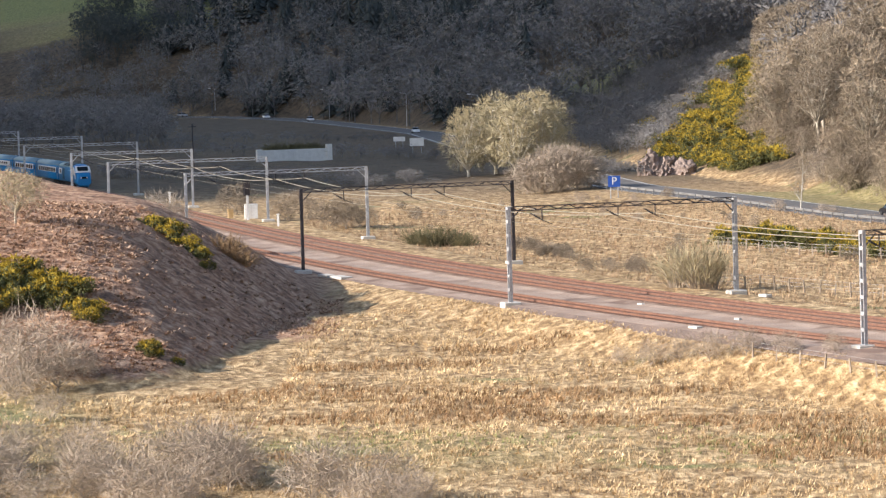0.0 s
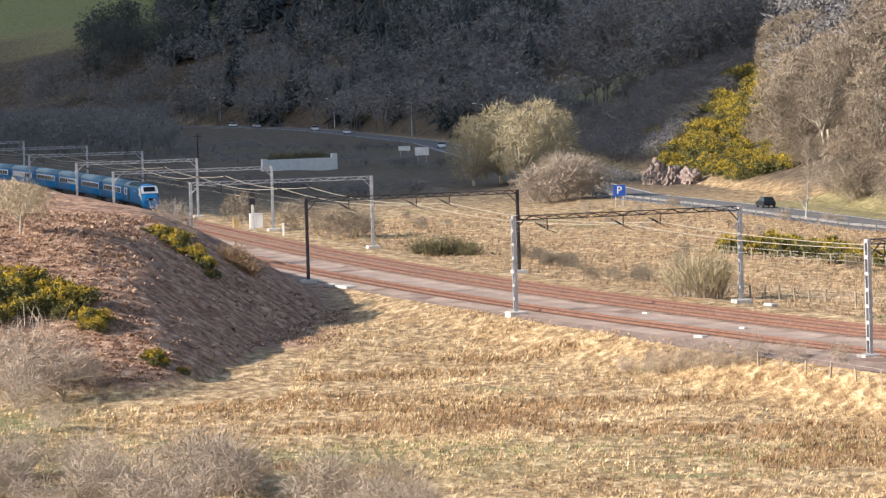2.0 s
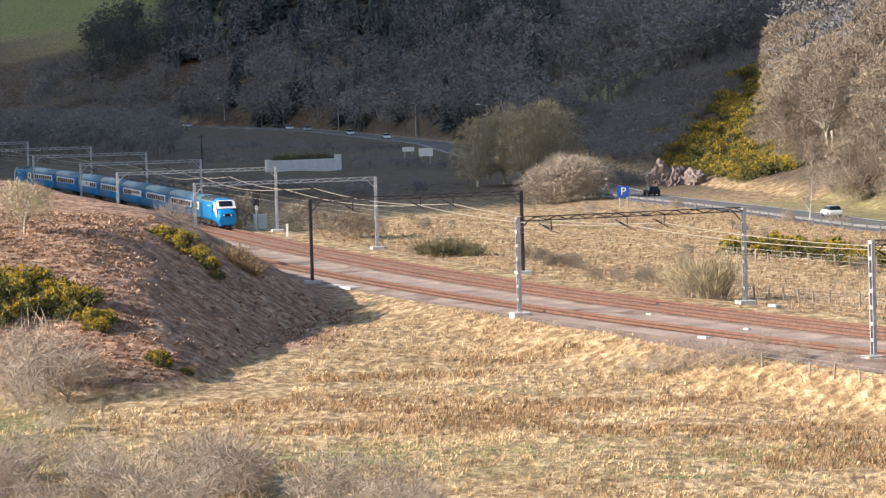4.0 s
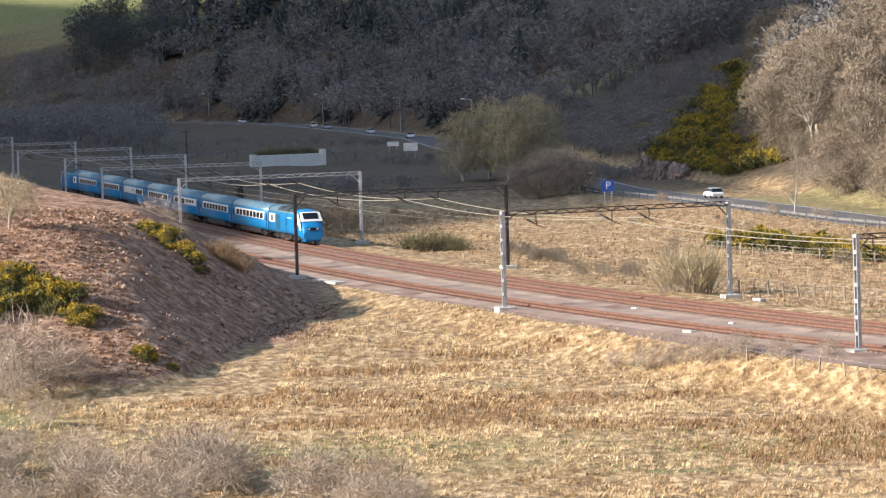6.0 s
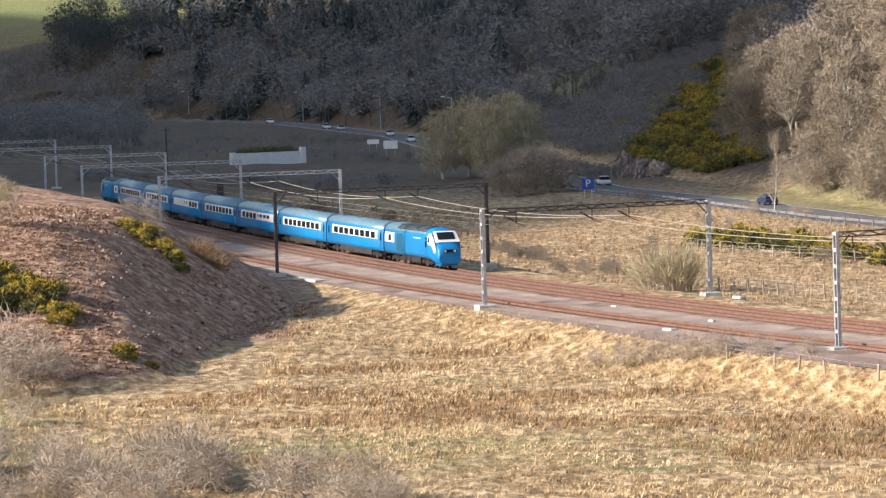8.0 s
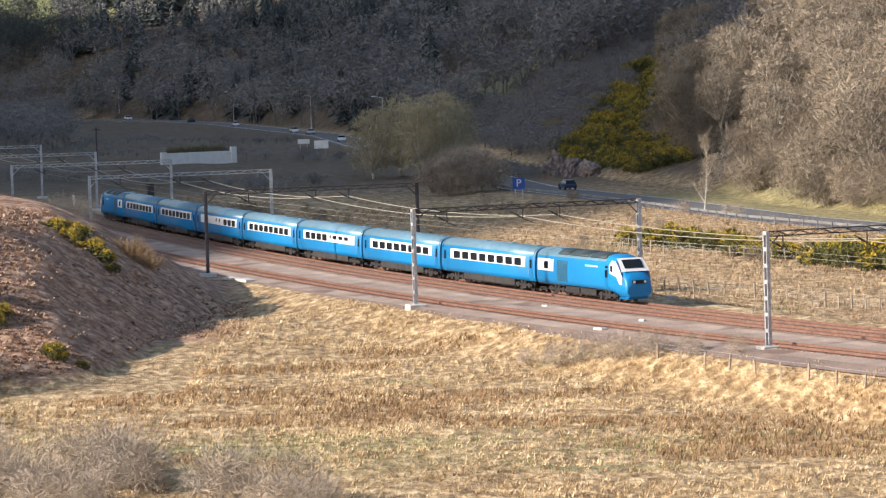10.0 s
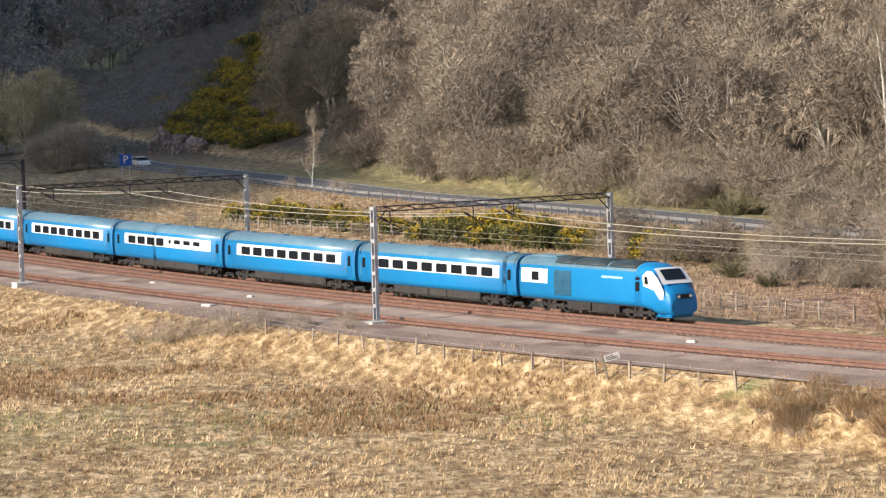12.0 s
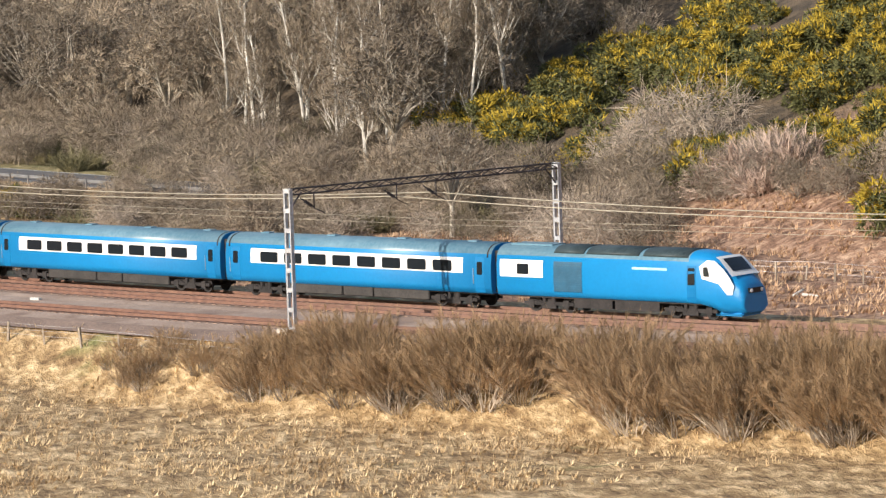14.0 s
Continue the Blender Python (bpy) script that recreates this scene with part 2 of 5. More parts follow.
def build_ground():
    xs = spread((-4200, 400), (-600, 60), (-120, 6), (-48, 0.8), (118, 4), (190, 40), (700, 400), (4200, 1))
    ys = spread((-1500, 150), (-60, 12), (140, 1.0), (430, 2.5), (640, 10), (1500, 40), (2600, 400), (4800, 1))
    X, Y = np.meshgrid(xs, ys)
    x, y = X.ravel(), Y.ravel()
    z = ground_height(x, y)
    verts = np.stack([x, y, z], 1)
    nx, ny = len(xs), len(ys)
    i = (np.arange(ny - 1)[:, None] * nx + np.arange(nx - 1)[None]).ravel()
    faces = np.stack([i, i + 1, i + nx + 1, i + nx], 1)
    me = raw("ground", verts.tolist(), faces.tolist(), ground_material())
    me.shade_smooth()
    p, st = across(x, y)
    d = from_line(HILL_FOOT, x, y)
    knoll = ((p > 8) & (y > 262) & (x < -8) & (z > -2.2)).astype(float) * smooth(-8, -13, x)
    far_bank = smooth(60, 72, x) * smooth(290, 270, y) * (p < -8)
    cover = np.zeros((len(x), 4))
    cover[:, 0] = np.clip(knoll + far_bank + 0.8 * smooth(-9, 0, d) * (y < 330) * (d < 5) + 0.65 * smooth(330, 290, y) * (p < -9) * (d < 0) * smooth(-70, -40, d), 0, 1)
    left_hill = smooth(-0.050, -0.062, x / np.maximum(y, 1)) * (y > 1250)
    cover[:, 1] = np.clip(smooth(0, 6, d) * smooth(262, 285, y + 0.0 * x) * (1 - 0.8 * left_hill * smooth(29, 33, z)) + smooth(520, 640, y) * (d < 0) * 0.95 * (p < 0), 0, 1)
    pasture = left_hill * smooth(29, 33, z) + smooth(1780, 1900, y + 0.4 * x) + ((p < 0) & (d > -14) & (d < 6) & (y > 372) & (y < 545)) * 0.55
    pasture += np.exp(-((x - 40) / 9) ** 2 - ((y - 930) / 50) ** 2) * 0.7
    near_grass = 0.9 * np.exp(-((x + 31) / 5.5) ** 2 - ((y - 258) / 11) ** 2) + np.exp(-((y - 232 + 0.1 * x) / 9) ** 2) * 0.55 * smooth(22, -10, x) * (p > 14)
    cover[:, 2] = np.clip(pasture + near_grass, 0, 1)
    cover[:, 3] = 1
    att = me.color_attributes.new("cover", "FLOAT_COLOR", "POINT")
    att.data.foreach_set("color", cover.astype(np.float32).ravel())
    ob = new("ground", me)
    return tagged(ob, "dry straw pasture with bracken knoll and hillsides", "ground", kind="structure")


def ribbon(name, s0, s1, profile, mats, step=2.0):
    """A long strip along the railway: profile of (offset, height, material of the strip that follows)."""
    n = int((s1 - s0) / step)
    verts, faces, mi = [], [], []
    for i in range(n + 1):
        s = s0 + (s1 - s0) * i / n
        for off, zz, _ in profile:
            x, y, h = line(s, off)
            verts.append((x, y, zz))
    w = len(profile)
    for i in range(n):
        for j in range(w - 1):
            faces.append((i * w + j, i * w + j + 1, (i + 1) * w + j + 1, (i + 1) * w + j))
            mi.append(profile[j][2])
    me = raw(name, verts, faces, *mats)
    me.polygons.foreach_set("material_index", mi)
    return new(name, me)


TRACKS = (0.0, 3.4, 10.3)


def build_railway():
    prof = [(-6.4, -0.75, 0), (-3.4, -0.62, 1), (-1.9, -0.24, 2), (-0.9, -0.22, 1), (0.9, -0.22, 2), (2.5, -0.22, 1), (4.3, -0.22, 2), (5.2, -0.24, 3), (6.0, -0.34, 3), (9.3, -0.36, 1), (11.3, -0.38, 3), (13.3, -0.5, 4), (14.6, -0.95, 4)]
    bed = ribbon("trackbed", -640, 330, prof, (CESS, RUST_BALLAST, BALLAST, PALE_BALLAST, CESS))
    tagged(bed, "pinkish stone ballast bed with paler shoulder", "track bed", kind="structure")
    for c in TRACKS:
        tr = tagged(new("railway_track"), "rusty steel rails on concrete sleepers in ballast", "railway track", "railway tracks", kind="structure")
        z0 = -0.18 if c < 5 else -0.30
        for r in (-0.75, 0.75):
            o = ribbon("rail", -640, 330, [(c + r - 0.07, z0 - 0.02, 0), (c + r - 0.035, z0 + 0.16, 0), (c + r + 0.035, z0 + 0.16, 0), (c + r + 0.07, z0 - 0.02, 0)], (RAIL,))
            o.parent = tr
        bm = bmesh.new()
        for k in range(420):
            s = -165 + k * 0.68
            x, y, h = line(s, c)
            vs = box(bm, -0.13, 0.13, -1.25, 1.25, z0 - 0.25, z0 - (0.01 if c < 5 else 0.05))
            bmesh.ops.transform(bm, matrix=pose(x, y, 0, 0, 0, math.degrees(h)), verts=vs)
        o = part("sleeper_row", bm, SLEEPER, tr)
        tagged(o, kind="stuff")


build_ground()
build_railway()


# ---- overhead line portals ----
def girder(bm, length, w, d, m=0, chord=0.06):
    """An open box girder along x: four chords and zigzag lacing."""
    for y in (-w / 2, w / 2):
        for z in (0, -d):
            box(bm, 0, length, y - chord / 2, y + chord / 2, z - chord / 2, z + chord / 2, m)
    n = max(2, round(length / 0.9))
    for i in range(n):
        a, b = length * i / n, length * (i + 1) / n
        for y in (-w / 2, w / 2):
            tube(bm, (a, y, 0 if i % 2 else -d), (b, y, -d if i % 2 else 0), 0.03, n=4, m=m)
        for z in (0, -d):
            tube(bm, (a, -w / 2 if i % 2 else w / 2, z), (b, w / 2 if i % 2 else -w / 2, z), 0.025, n=4, m=m)


def mast_mesh(height, w):
    """A mast of two channels with batten plates between."""
    bm = bmesh.new()
    for sy in (-1, 1):
        box(bm, -0.11, 0.11, sy * w / 2 - 0.05, sy * w / 2 + 0.05, 0, height)
        box(bm, -0.13, 0.13, sy * w / 2 + (0.035 if sy > 0 else -0.055), sy * w / 2 + (0.055 if sy > 0 else -0.035), 0, height)
    n = round(height / 1.15)
    for i in range(n + 1):
        z = 0.12 + (height - 0.24) * i / n
        for x in (-0.125, 0.105):
            box(bm, x, x + 0.02, -w / 2 + 0.03, w / 2 - 0.03, z - 0.13, z + 0.13)
    return bm


def bracket_mesh():
    """Hanging arm with insulators that carries the wires over one track."""
    bm = bmesh.new()
    tube(bm, (0, 0, 0), (0, 0, -0.9), 0.05)
    tube(bm, (0, 0, -0.85), (1.1, 0, -0.25), 0.04)
    tube(bm, (0, 0, -0.9), (-0.9, 0, -1.25), 0.03)
    for k in range(4):
        tube(bm, (0.25 + 0.14 * k, 0, -0.72 + 0.077 * k), (0.31 + 0.14 * k, 0, -0.69 + 0.077 * k), 0.10, n=8)
    return bm


def build_portals():
    protos = {}
    spans = ((-410, 12.5, -5.0), (-352, 12.5, -5.0), (-298, 12.5, -5.0), (-244, 12.5, -4.5), (-194, 14.4, -6.0), (-141, 13.8, -7.2), (-82, 14.6, -7.1), (-25.5, 13.3, -7.4), (32, 11.6, -8.4), (91, 12.3, -11.0), (148, 11.4, -9.0))
    stations = [s for s, _, _ in spans]
    for k, (s, near, far) in enumerate(spans):
        x, y, h = line(s)
        top = 7.75
        dark = s == -82
        po = tagged(new("catenary_portal"), "grey steel railway portal with lattice beam and twin-channel masts", "catenary portal", "portals over the line")
        po.matrix_world = pose(x, y, -0.45, 0, 0, math.degrees(h) - 90)   # x points to the field side
        wid = 0.42
        for off, nm in ((near, "mast"), (far, "mast")):
            me = protos.setdefault("mast", mesh("mast", mast_mesh(top + 0.45, wid), STEEL)) if not dark else protos.setdefault("dmast", mesh("mast", mast_mesh(top + 0.45, 0.26), DARK_STEEL))
            share("mast", me, po, pose(off, 0, 0))
            bm = bmesh.new()
            vs = box(bm, -0.75, 0.75, -0.6, 0.6, -0.5, 0.22)
            bmesh.ops.bevel(bm, geom=bm.edges[:], offset=0.06, segments=1, affect="EDGES")
            b = part("footing", bm, CONCRETE, po, "pale concrete footing block")
            b.location = (off, 0, 0)
        bm = bmesh.new()
        girder(bm, near - far, 0.40, 0.34)
        be = part("beam", bm, DARK_STEEL if s > -120 else STEEL, po, "dark lattice cross beam")
        be.location = (far, 0, top + 0.42)
        for sx, off in ((1, far), (-1, near)):
            bm = bmesh.new()
            tube(bm, (0, 0, top - 0.9), (sx * 1.1, 0, top + 0.2), 0.05)
            br = part("knee_brace", bm, DARK_STEEL if s > -120 else STEEL, po)
            br.location = (off, 0, 0)
        arm = protos.setdefault("arm", mesh("wire_support", bracket_mesh(), DARK_STEEL))
        for c in TRACKS:
            share("wire_support", arm, po, pose(c, 0.1, top + 0.1))
    # wires from portal to portal
    for c in TRACKS[:2]:
        for (a, b) in zip(stations, stations[1:]):
            for nm, z, sag, r in (("contact_wire", 5.1, 0.0, 0.012), ("catenary_wire", 6.7, 0.7, 0.034)):
                cu = bpy.data.curves.new(nm, "CURVE")
                cu.dimensions, cu.bevel_depth, cu.bevel_resolution = "3D", r, 1
                sp = cu.splines.new("POLY")
                sp.points.add(16)
                for i in range(17):
                    u = i / 16
                    xx, yy, _ = line(a + (b - a) * u, c)
                    xa, ya, _ = line(a, c)
                    xb, yb, _ = line(b, c)
                    sp.points[i].co = (xa + (xb - xa) * u, ya + (yb - ya) * u, z - sag * 4 * u * (1 - u), 1)
                ob = new("overhead_wire", cu)
                cu.materials.append(COPPER)
                tagged(ob, "thin sunlit overhead wire sagging between portals", "overhead wire", "overhead wires")


COPPER = mottled("weathered wire", (0.30, 0.27, 0.20), (0.50, 0.46, 0.36), 2, 10, rough=0.5, metal=0.2, bump=0)
build_portals()


# ---- train ----
def section(width, height, base=0.95, n=7):
    """Half outline of a coach body, from the lower edge to the crown: (y, z)."""
    w = width / 2
    pts = [(w - 0.10, base), (w - 0.02, base + 0.35), (w, base + 0.9), (w - 0.02, base + 1.75), (w - 0.08, 3.05)]
    for i in range(1, n + 1):
        a = radians(90) * i / n
        pts.append(((w - 0.08) * math.cos(a) ** 0.75 if i < n else 0.0, 3.05 + (height - 3.05) * math.sin(a) ** 0.9))
    return pts


def shell(bm, x0, x1, pts, cols, caps=True):
    """A body between x0 and x1 from a half outline; cols gives the material of each strip."""
    full = [(-y, z) for y, z in pts] + [(y, z) for y, z in pts[::-1][1:]]
    nc = len(pts) - 1
    mats = [cols[i] for i in range(nc)] + [cols[i] for i in range(nc - 1, -1, -1)]
    r0 = [bm.verts.new((x0, y, z)) for y, z in full]
    r1 = [bm.verts.new((x1, y, z)) for y, z in full]
    for i in range(len(full) - 1):
        f = bm.faces.new((r0[i], r1[i], r1[i + 1], r0[i + 1]))
        f.material_index, f.smooth = mats[i], True
    f = bm.faces.new((r0[-1], r1[-1], r1[0], r0[0]))
    f.material_index = 0
    if caps:
        bm.faces.new(r0)
        bm.faces.new(r1[::-1])


SEC = section(2.74, 3.86)


def side_y(z):
    for (ya, za), (yb, zb) in zip(SEC, SEC[1:]):
        if za <= z <= zb:
            return ya + (yb - ya) * (z - za) / (zb - za)
    return 0.0


def plate(bm, x0, x1, z0, z1, proud, sides=(-1, 1), r=0.0, m=0):
    """A thin panel that follows the body's side; r rounds its corners."""
    for s in sides:
        if r:
            out = []
            for cx, cz, a0 in ((x1 - r, z1 - r, 0), (x0 + r, z1 - r, 90), (x0 + r, z0 + r, 180), (x1 - r, z0 + r, 270)):
                out += [(cx + r * math.cos(radians(a0 + a)), cz + r * math.sin(radians(a0 + a))) for a in (0, 30, 60, 90)]
        else:
            zs = [z0] + [z for _, z in SEC if z0 < z < z1] + [z1]
            for za, zb in zip(zs, zs[1:]):
                f = bm.faces.new([bm.verts.new((x, s * (side_y(z) + proud), z)) for x, z in ((x0, za), (x1, za), (x1, zb), (x0, zb))][::1 if s < 0 else -1])
                f.material_index = m
            # edges turned in
            continue
        front = [bm.verts.new((x, s * (side_y(z) + proud), z)) for x, z in out]
        back = [bm.verts.new((x, s * (side_y(z) - 0.01), z)) for x, z in out]
        f = bm.faces.new(front[::1 if s < 0 else -1])
        f.material_index = m
        for i in range(len(out)):
            j = (i + 1) % len(out)
            f = bm.faces.new((front[i], front[j], back[j], back[i]))
            f.material_index = m


def bogie_mesh(base=2.6, rad=0.46):
    bm = bmesh.new()
    for s in (-1, 1):
        y = s * 1.05
        box(bm, -base / 2 - 0.55, base / 2 + 0.55, y - 0.07, y + 0.07, 0.42, 0.62)
        box(bm, -0.55, 0.55, y - 0.10, y + 0.10, 0.24, 0.5)
        for x in (-base / 2, base / 2):
            box(bm, x - 0.2, x + 0.2, y - 0.1, y + 0.12, 0.32, 0.72)
        for x in (-0.35, 0.35):
            tube(bm, (x, y, 0.5), (x, y, 0.92), 0.14, n=8)
        tube(bm, (-base / 2 + 0.25, y + s * 0.08, 0.7), (-0.3, y + s * 0.08, 0.45), 0.05)
    box(bm, -0.35, 0.35, -1.0, 1.0, 0.45, 0.85)
    return bm


def wheel_mesh(rad=0.46):
    bm = bmesh.new()
    for y in (-0.78, 0.65):
        tube(bm, (0, y, 0), (0, y + 0.13, 0), rad, n=20)
    tube(bm, (0, -0.8, 0), (0, 0.8, 0), 0.09, n=8)
    return bm


SHARED = {}


def shared(name, maker, *mats):
    if name not in SHARED:
        SHARED[name] = mesh(name, maker(), *mats)
    return SHARED[name]


def add_bogies(veh, spots, base=2.6, rad=0.46):
    for x in spots:
        b = share("bogie", shared(f"bogie {base}", lambda: bogie_mesh(base, rad), UNDER), veh, pose(x, 0, 0))
        for w in (-base / 2, base / 2):
            share("wheelset", shared(f"wheelset {rad}", lambda: wheel_mesh(rad), UNDER), b, pose(w, 0, rad))


def coach(kind="saloon"):
    L = 11.25
    v = new("passenger_coach")
    tagged(v, "blue express coach with white window band, coupled in the train", "train coach", "coaches of the blue train")
    bm = bmesh.new()
    cols = [0, 0, 0, 0, 0, 1, 1, 1, 1, 1, 1]
    shell(bm, -L, L, SEC, cols)
    part("body", bm, (BLUE, ROOF_BLUE), v)
    for s in (-1, 1):
        bm = bmesh.new()
        plate(bm, -9.0, 9.0, 2.10, 3.0, 0.006, (s,))
        part("window_band", bm, WHITE, v, "white painted window band")
    bm = bmesh.new()
    n = 8
    layout = {"saloon": [-7.35 + 2.1 * i for i in range(n)], "kitchen": [-7.35 + 2.0 * i for i in range(4)], "buffet": [3.4, 5.4, 7.4]}[kind]
    for x in layout:
        panes("window", shared("coach window", lambda: pane_mesh(1.52, 0.64), GLASS), v, x, 2.50)
    if kind == "kitchen":
        for x in (2.2, 4.2, 6.2):
            panes("window", shared("kitchen window", lambda: pane_mesh(1.25, 0.34), GLASS), v, x, 2.62)
        panes("window", shared("small window", lambda: pane_mesh(0.4, 0.36), GLASS), v, 0.7, 2.62)
    if kind == "buffet":
        for x in (-1.0, 0.6):
            panes("window", shared("small window", lambda: pane_mesh(0.4, 0.36), GLASS), v, x, 2.62)
    bm.free()
    for x in (-10.35, 10.35):
        for s in (-1, 1):
            bm = bmesh.new()
            plate(bm, x - 0.38, x + 0.38, 1.0, 3.05, 0.008, (s,))
            d = part("door", bm, DOOR_BLUE, v)
            share("door_window", shared("door window", lambda: pane_mesh(0.42, 0.75, 0.07), GLASS), d, pose(x, 0, 2.42, 0, 0, 0 if s < 0 else 180))
            bm = bmesh.new()
            tube(bm, (x - 0.5, s * 1.38, 1.5), (x - 0.5, s * 1.38, 2.4), 0.02, n=4)
            part("handrail", bm, STEEL, d)
    for a, b in ((-6.1, -1.2), (-1.1, 1.4), (1.5, 6.1)):
        bm = bmesh.new()
        box(bm, a, b, -1.27, 1.27, 0.36, 0.97)
        bmesh.ops.bevel(bm, geom=bm.edges[:], offset=0.06, segments=1, affect="EDGES")
        part("equipment_box", bm, SKIRT, v, "grey underframe equipment box")
    bm = bmesh.new()
    box(bm, -L + 0.05, L - 0.05, -1.15, 1.15, 0.88, 1.0)
    part("solebar", bm, UNDER, v)
    for s in (-1, 1):
        bm = bmesh.new()
        x = s * (L + 0.12)
        box(bm, min(s * L, s * (L + 0.24)), max(s * L, s * (L + 0.24)), -0.95, 0.95, 1.0, 3.45)
        part("gangway", bm, UNDER, v, "black corridor connection")
    for x in (-8.8, -3.0, 3.0, 8.8):
        bm = bmesh.new()
        box(bm, x - 0.35, x + 0.35, -0.25, 0.25, 3.72, 3.92)
        part("roof_vent", bm, ROOF_BLUE, v)
    for x in (-L + 0.3, L - 0.3):
        bm = bmesh.new()
        prof = [(y * 1.004, z + 0.006) for y, z in SEC[4:]]
        shell(bm, x - 0.06, x + 0.06, prof, [0] * 9, caps=False)
        part("roof_seam", bm, UNDER, v)
    add_bogies(v, (-8.0, 8.0))
    return v


def pane_mesh(w, h, r=0.10):
    """One window pane for one side; turned about for the other."""
    bm = bmesh.new()
    cz, s = 2.5, -1
    out = []
    for cx, zz, a0 in ((w / 2 - r, h / 2 - r, 0), (-w / 2 + r, h / 2 - r, 90), (-w / 2 + r, -h / 2 + r, 180), (w / 2 - r, -h / 2 + r, 270)):
        out += [(cx + r * math.cos(radians(a0 + a)), zz + r * math.sin(radians(a0 + a))) for a in (0, 45, 90)]
    y = [s * (side_y(cz + z) + 0.035) for _, z in out]
    f = [bm.verts.new((x, yy, z)) for (x, z), yy in zip(out, y)]
    bk = [bm.verts.new((x, yy - s * 0.08, z)) for (x, z), yy in zip(out, y)]
    bm.faces.new(f)
    for i in range(len(out)):
        j = (i + 1) % len(out)
        bm.faces.new((f[i], f[j], bk[j], bk[i]))
    return bm


def panes(name, me, parent, x, z):
    for turn in (0, 180):
        share(name, me, parent, pose(x, 0, z, 0, 0, turn))


def power_car():
    """Streamlined diesel power car; the nose points to +x."""
    v = new("power_car")
    tagged(v, "streamlined blue diesel power car with raked white-framed windscreen", "locomotive", "power cars of the blue train")
    bm = bmesh.new()
    cols = [0, 0, 0, 0, 0, 1, 1, 1, 1, 1, 1]
    # body rings, shrinking into the wedge nose: x, crown height, waist width, lower edge, rake of the upper part
    rings = [(-8.85, 3.86, 1.0, 0.95, 0), (5.2, 3.86, 1.0, 0.95, 0), (6.0, 3.84, 0.995, 0.92, 0), (6.7, 3.72, 0.985, 0.75, 0), (7.25, 3.42, 0.97, 0.5, 0), (7.75, 2.95, 0.95, 0.42, 0),
             (8.2, 2.50, 0.92, 0.40, 0), (8.55, 2.22, 0.88, 0.40, 0), (8.75, 1.95, 0.84, 0.42, 0), (8.87, 1.45, 0.78, 0.5, 0)]
    prev = None
    for x, top, wf, base, _ in rings:
        pts = []
        for y, z in SEC:
            u = (z - 0.95) / (3.86 - 0.95)
            zz = base + u * (top - base)
            yy = y * wf
            if x > 6.2:
                yy *= 1 - 0.10 * max(0, (zz - 2.2)) * (x - 6.2) / 2
                if u < 0.25:
                    yy *= 1 - 0.35 * (0.25 - u) * 4 * min(1, (x - 6.2) / 2)
            pts.append((yy, zz))
        full = [(-y, z) for y, z in pts] + [(y, z) for y, z in pts[::-1][1:]]
        ring = [bm.verts.new((x, y, z)) for y, z in full]
        if prev:
            n = len(SEC) - 1
            for i in range(len(ring) - 1):
                f = bm.faces.new((prev[i], ring[i], ring[i + 1], prev[i + 1]))
                k = i if i < n else 2 * n - 1 - i
                f.material_index, f.smooth = (cols[k] if x <= 5.3 else 0), True
            bm.faces.new((prev[-1], ring[-1], ring[0], prev[0]))
        else:
            bm.faces.new(ring)
        prev = ring
    bm.faces.new(prev[::-1])
    part("body", bm, (BLUE, ROOF_BLUE), v)
    # windscreen and its white surround lie on the raked face
    def on_nose(u, w):
        xs = [6.7, 7.25, 7.75, 8.2]
        zs = [3.72, 3.42, 2.95, 2.50]
        return float(np.interp(u, [0, 1, 2, 3], xs)), w, float(np.interp(u, [0, 1, 2, 3], zs))
    bm = bmesh.new()
    nrm = Vector((0.70, 0, 0.72))
    grid = [[bm.verts.new(Vector(on_nose(u, w * (1.02 - 0.05 * (2.9 - u)))) + nrm * (0.05 - 0.02 * abs(w) ** 3)) for w in (-1.24, -0.8, -0.4, 0, 0.4, 0.8, 1.24)] for u in (0.55, 1.1, 1.7, 2.3, 2.95)]
    for a, b in zip(grid, grid[1:]):
        for i in range(6):
            bm.faces.new((a[i], b[i], b[i + 1], a[i + 1])).smooth = True
    for s in (-1, 1):
        q = [(6.0, 3.02), (6.55, 3.40), (7.05, 3.36), (7.62, 2.93), (8.05, 2.46), (8.32, 2.0), (8.2, 1.5), (7.85, 1.5), (7.3, 2.1), (6.2, 2.35)]
        bm.faces.new([bm.verts.new((x, s * (1.37 * (1 - 0.05 * max(0, x - 6.2)) - 0.10 * max(0, z - 2.5) + 0.05), z)) for x, z in (q if s < 0 else q[::-1])])
    part("cab_surround", bm, WHITE, v, "white cab front surround")
    bm = bmesh.new()
    grid = [[bm.verts.new(Vector(on_nose(u, w)) + nrm * (0.085 - 0.03 * abs(w) ** 3)) for w in (-0.86, -0.5, 0, 0.5, 0.86)] for u in (1.0, 1.5, 2.0, 2.45)]
    for a, b in zip(grid, grid[1:]):
        for i in range(4):
            bm.faces.new((a[i], b[i], b[i + 1], a[i + 1])).smooth = True
    part("windscreen", bm, GLASS, v, "dark raked windscreen")
    for s in (-1, 1):
        bm = bmesh.new()
        q = [(6.3, 2.98), (6.55, 3.02), (6.7, 2.5), (6.35, 2.5)]
        bm.faces.new([bm.verts.new((x, s * (1.375 - 0.10 * max(0, z - 2.5) + 0.075), z)) for x, z in (q if s < 0 else q[::-1])])
        part("cab_side_window", bm, GLASS, v)
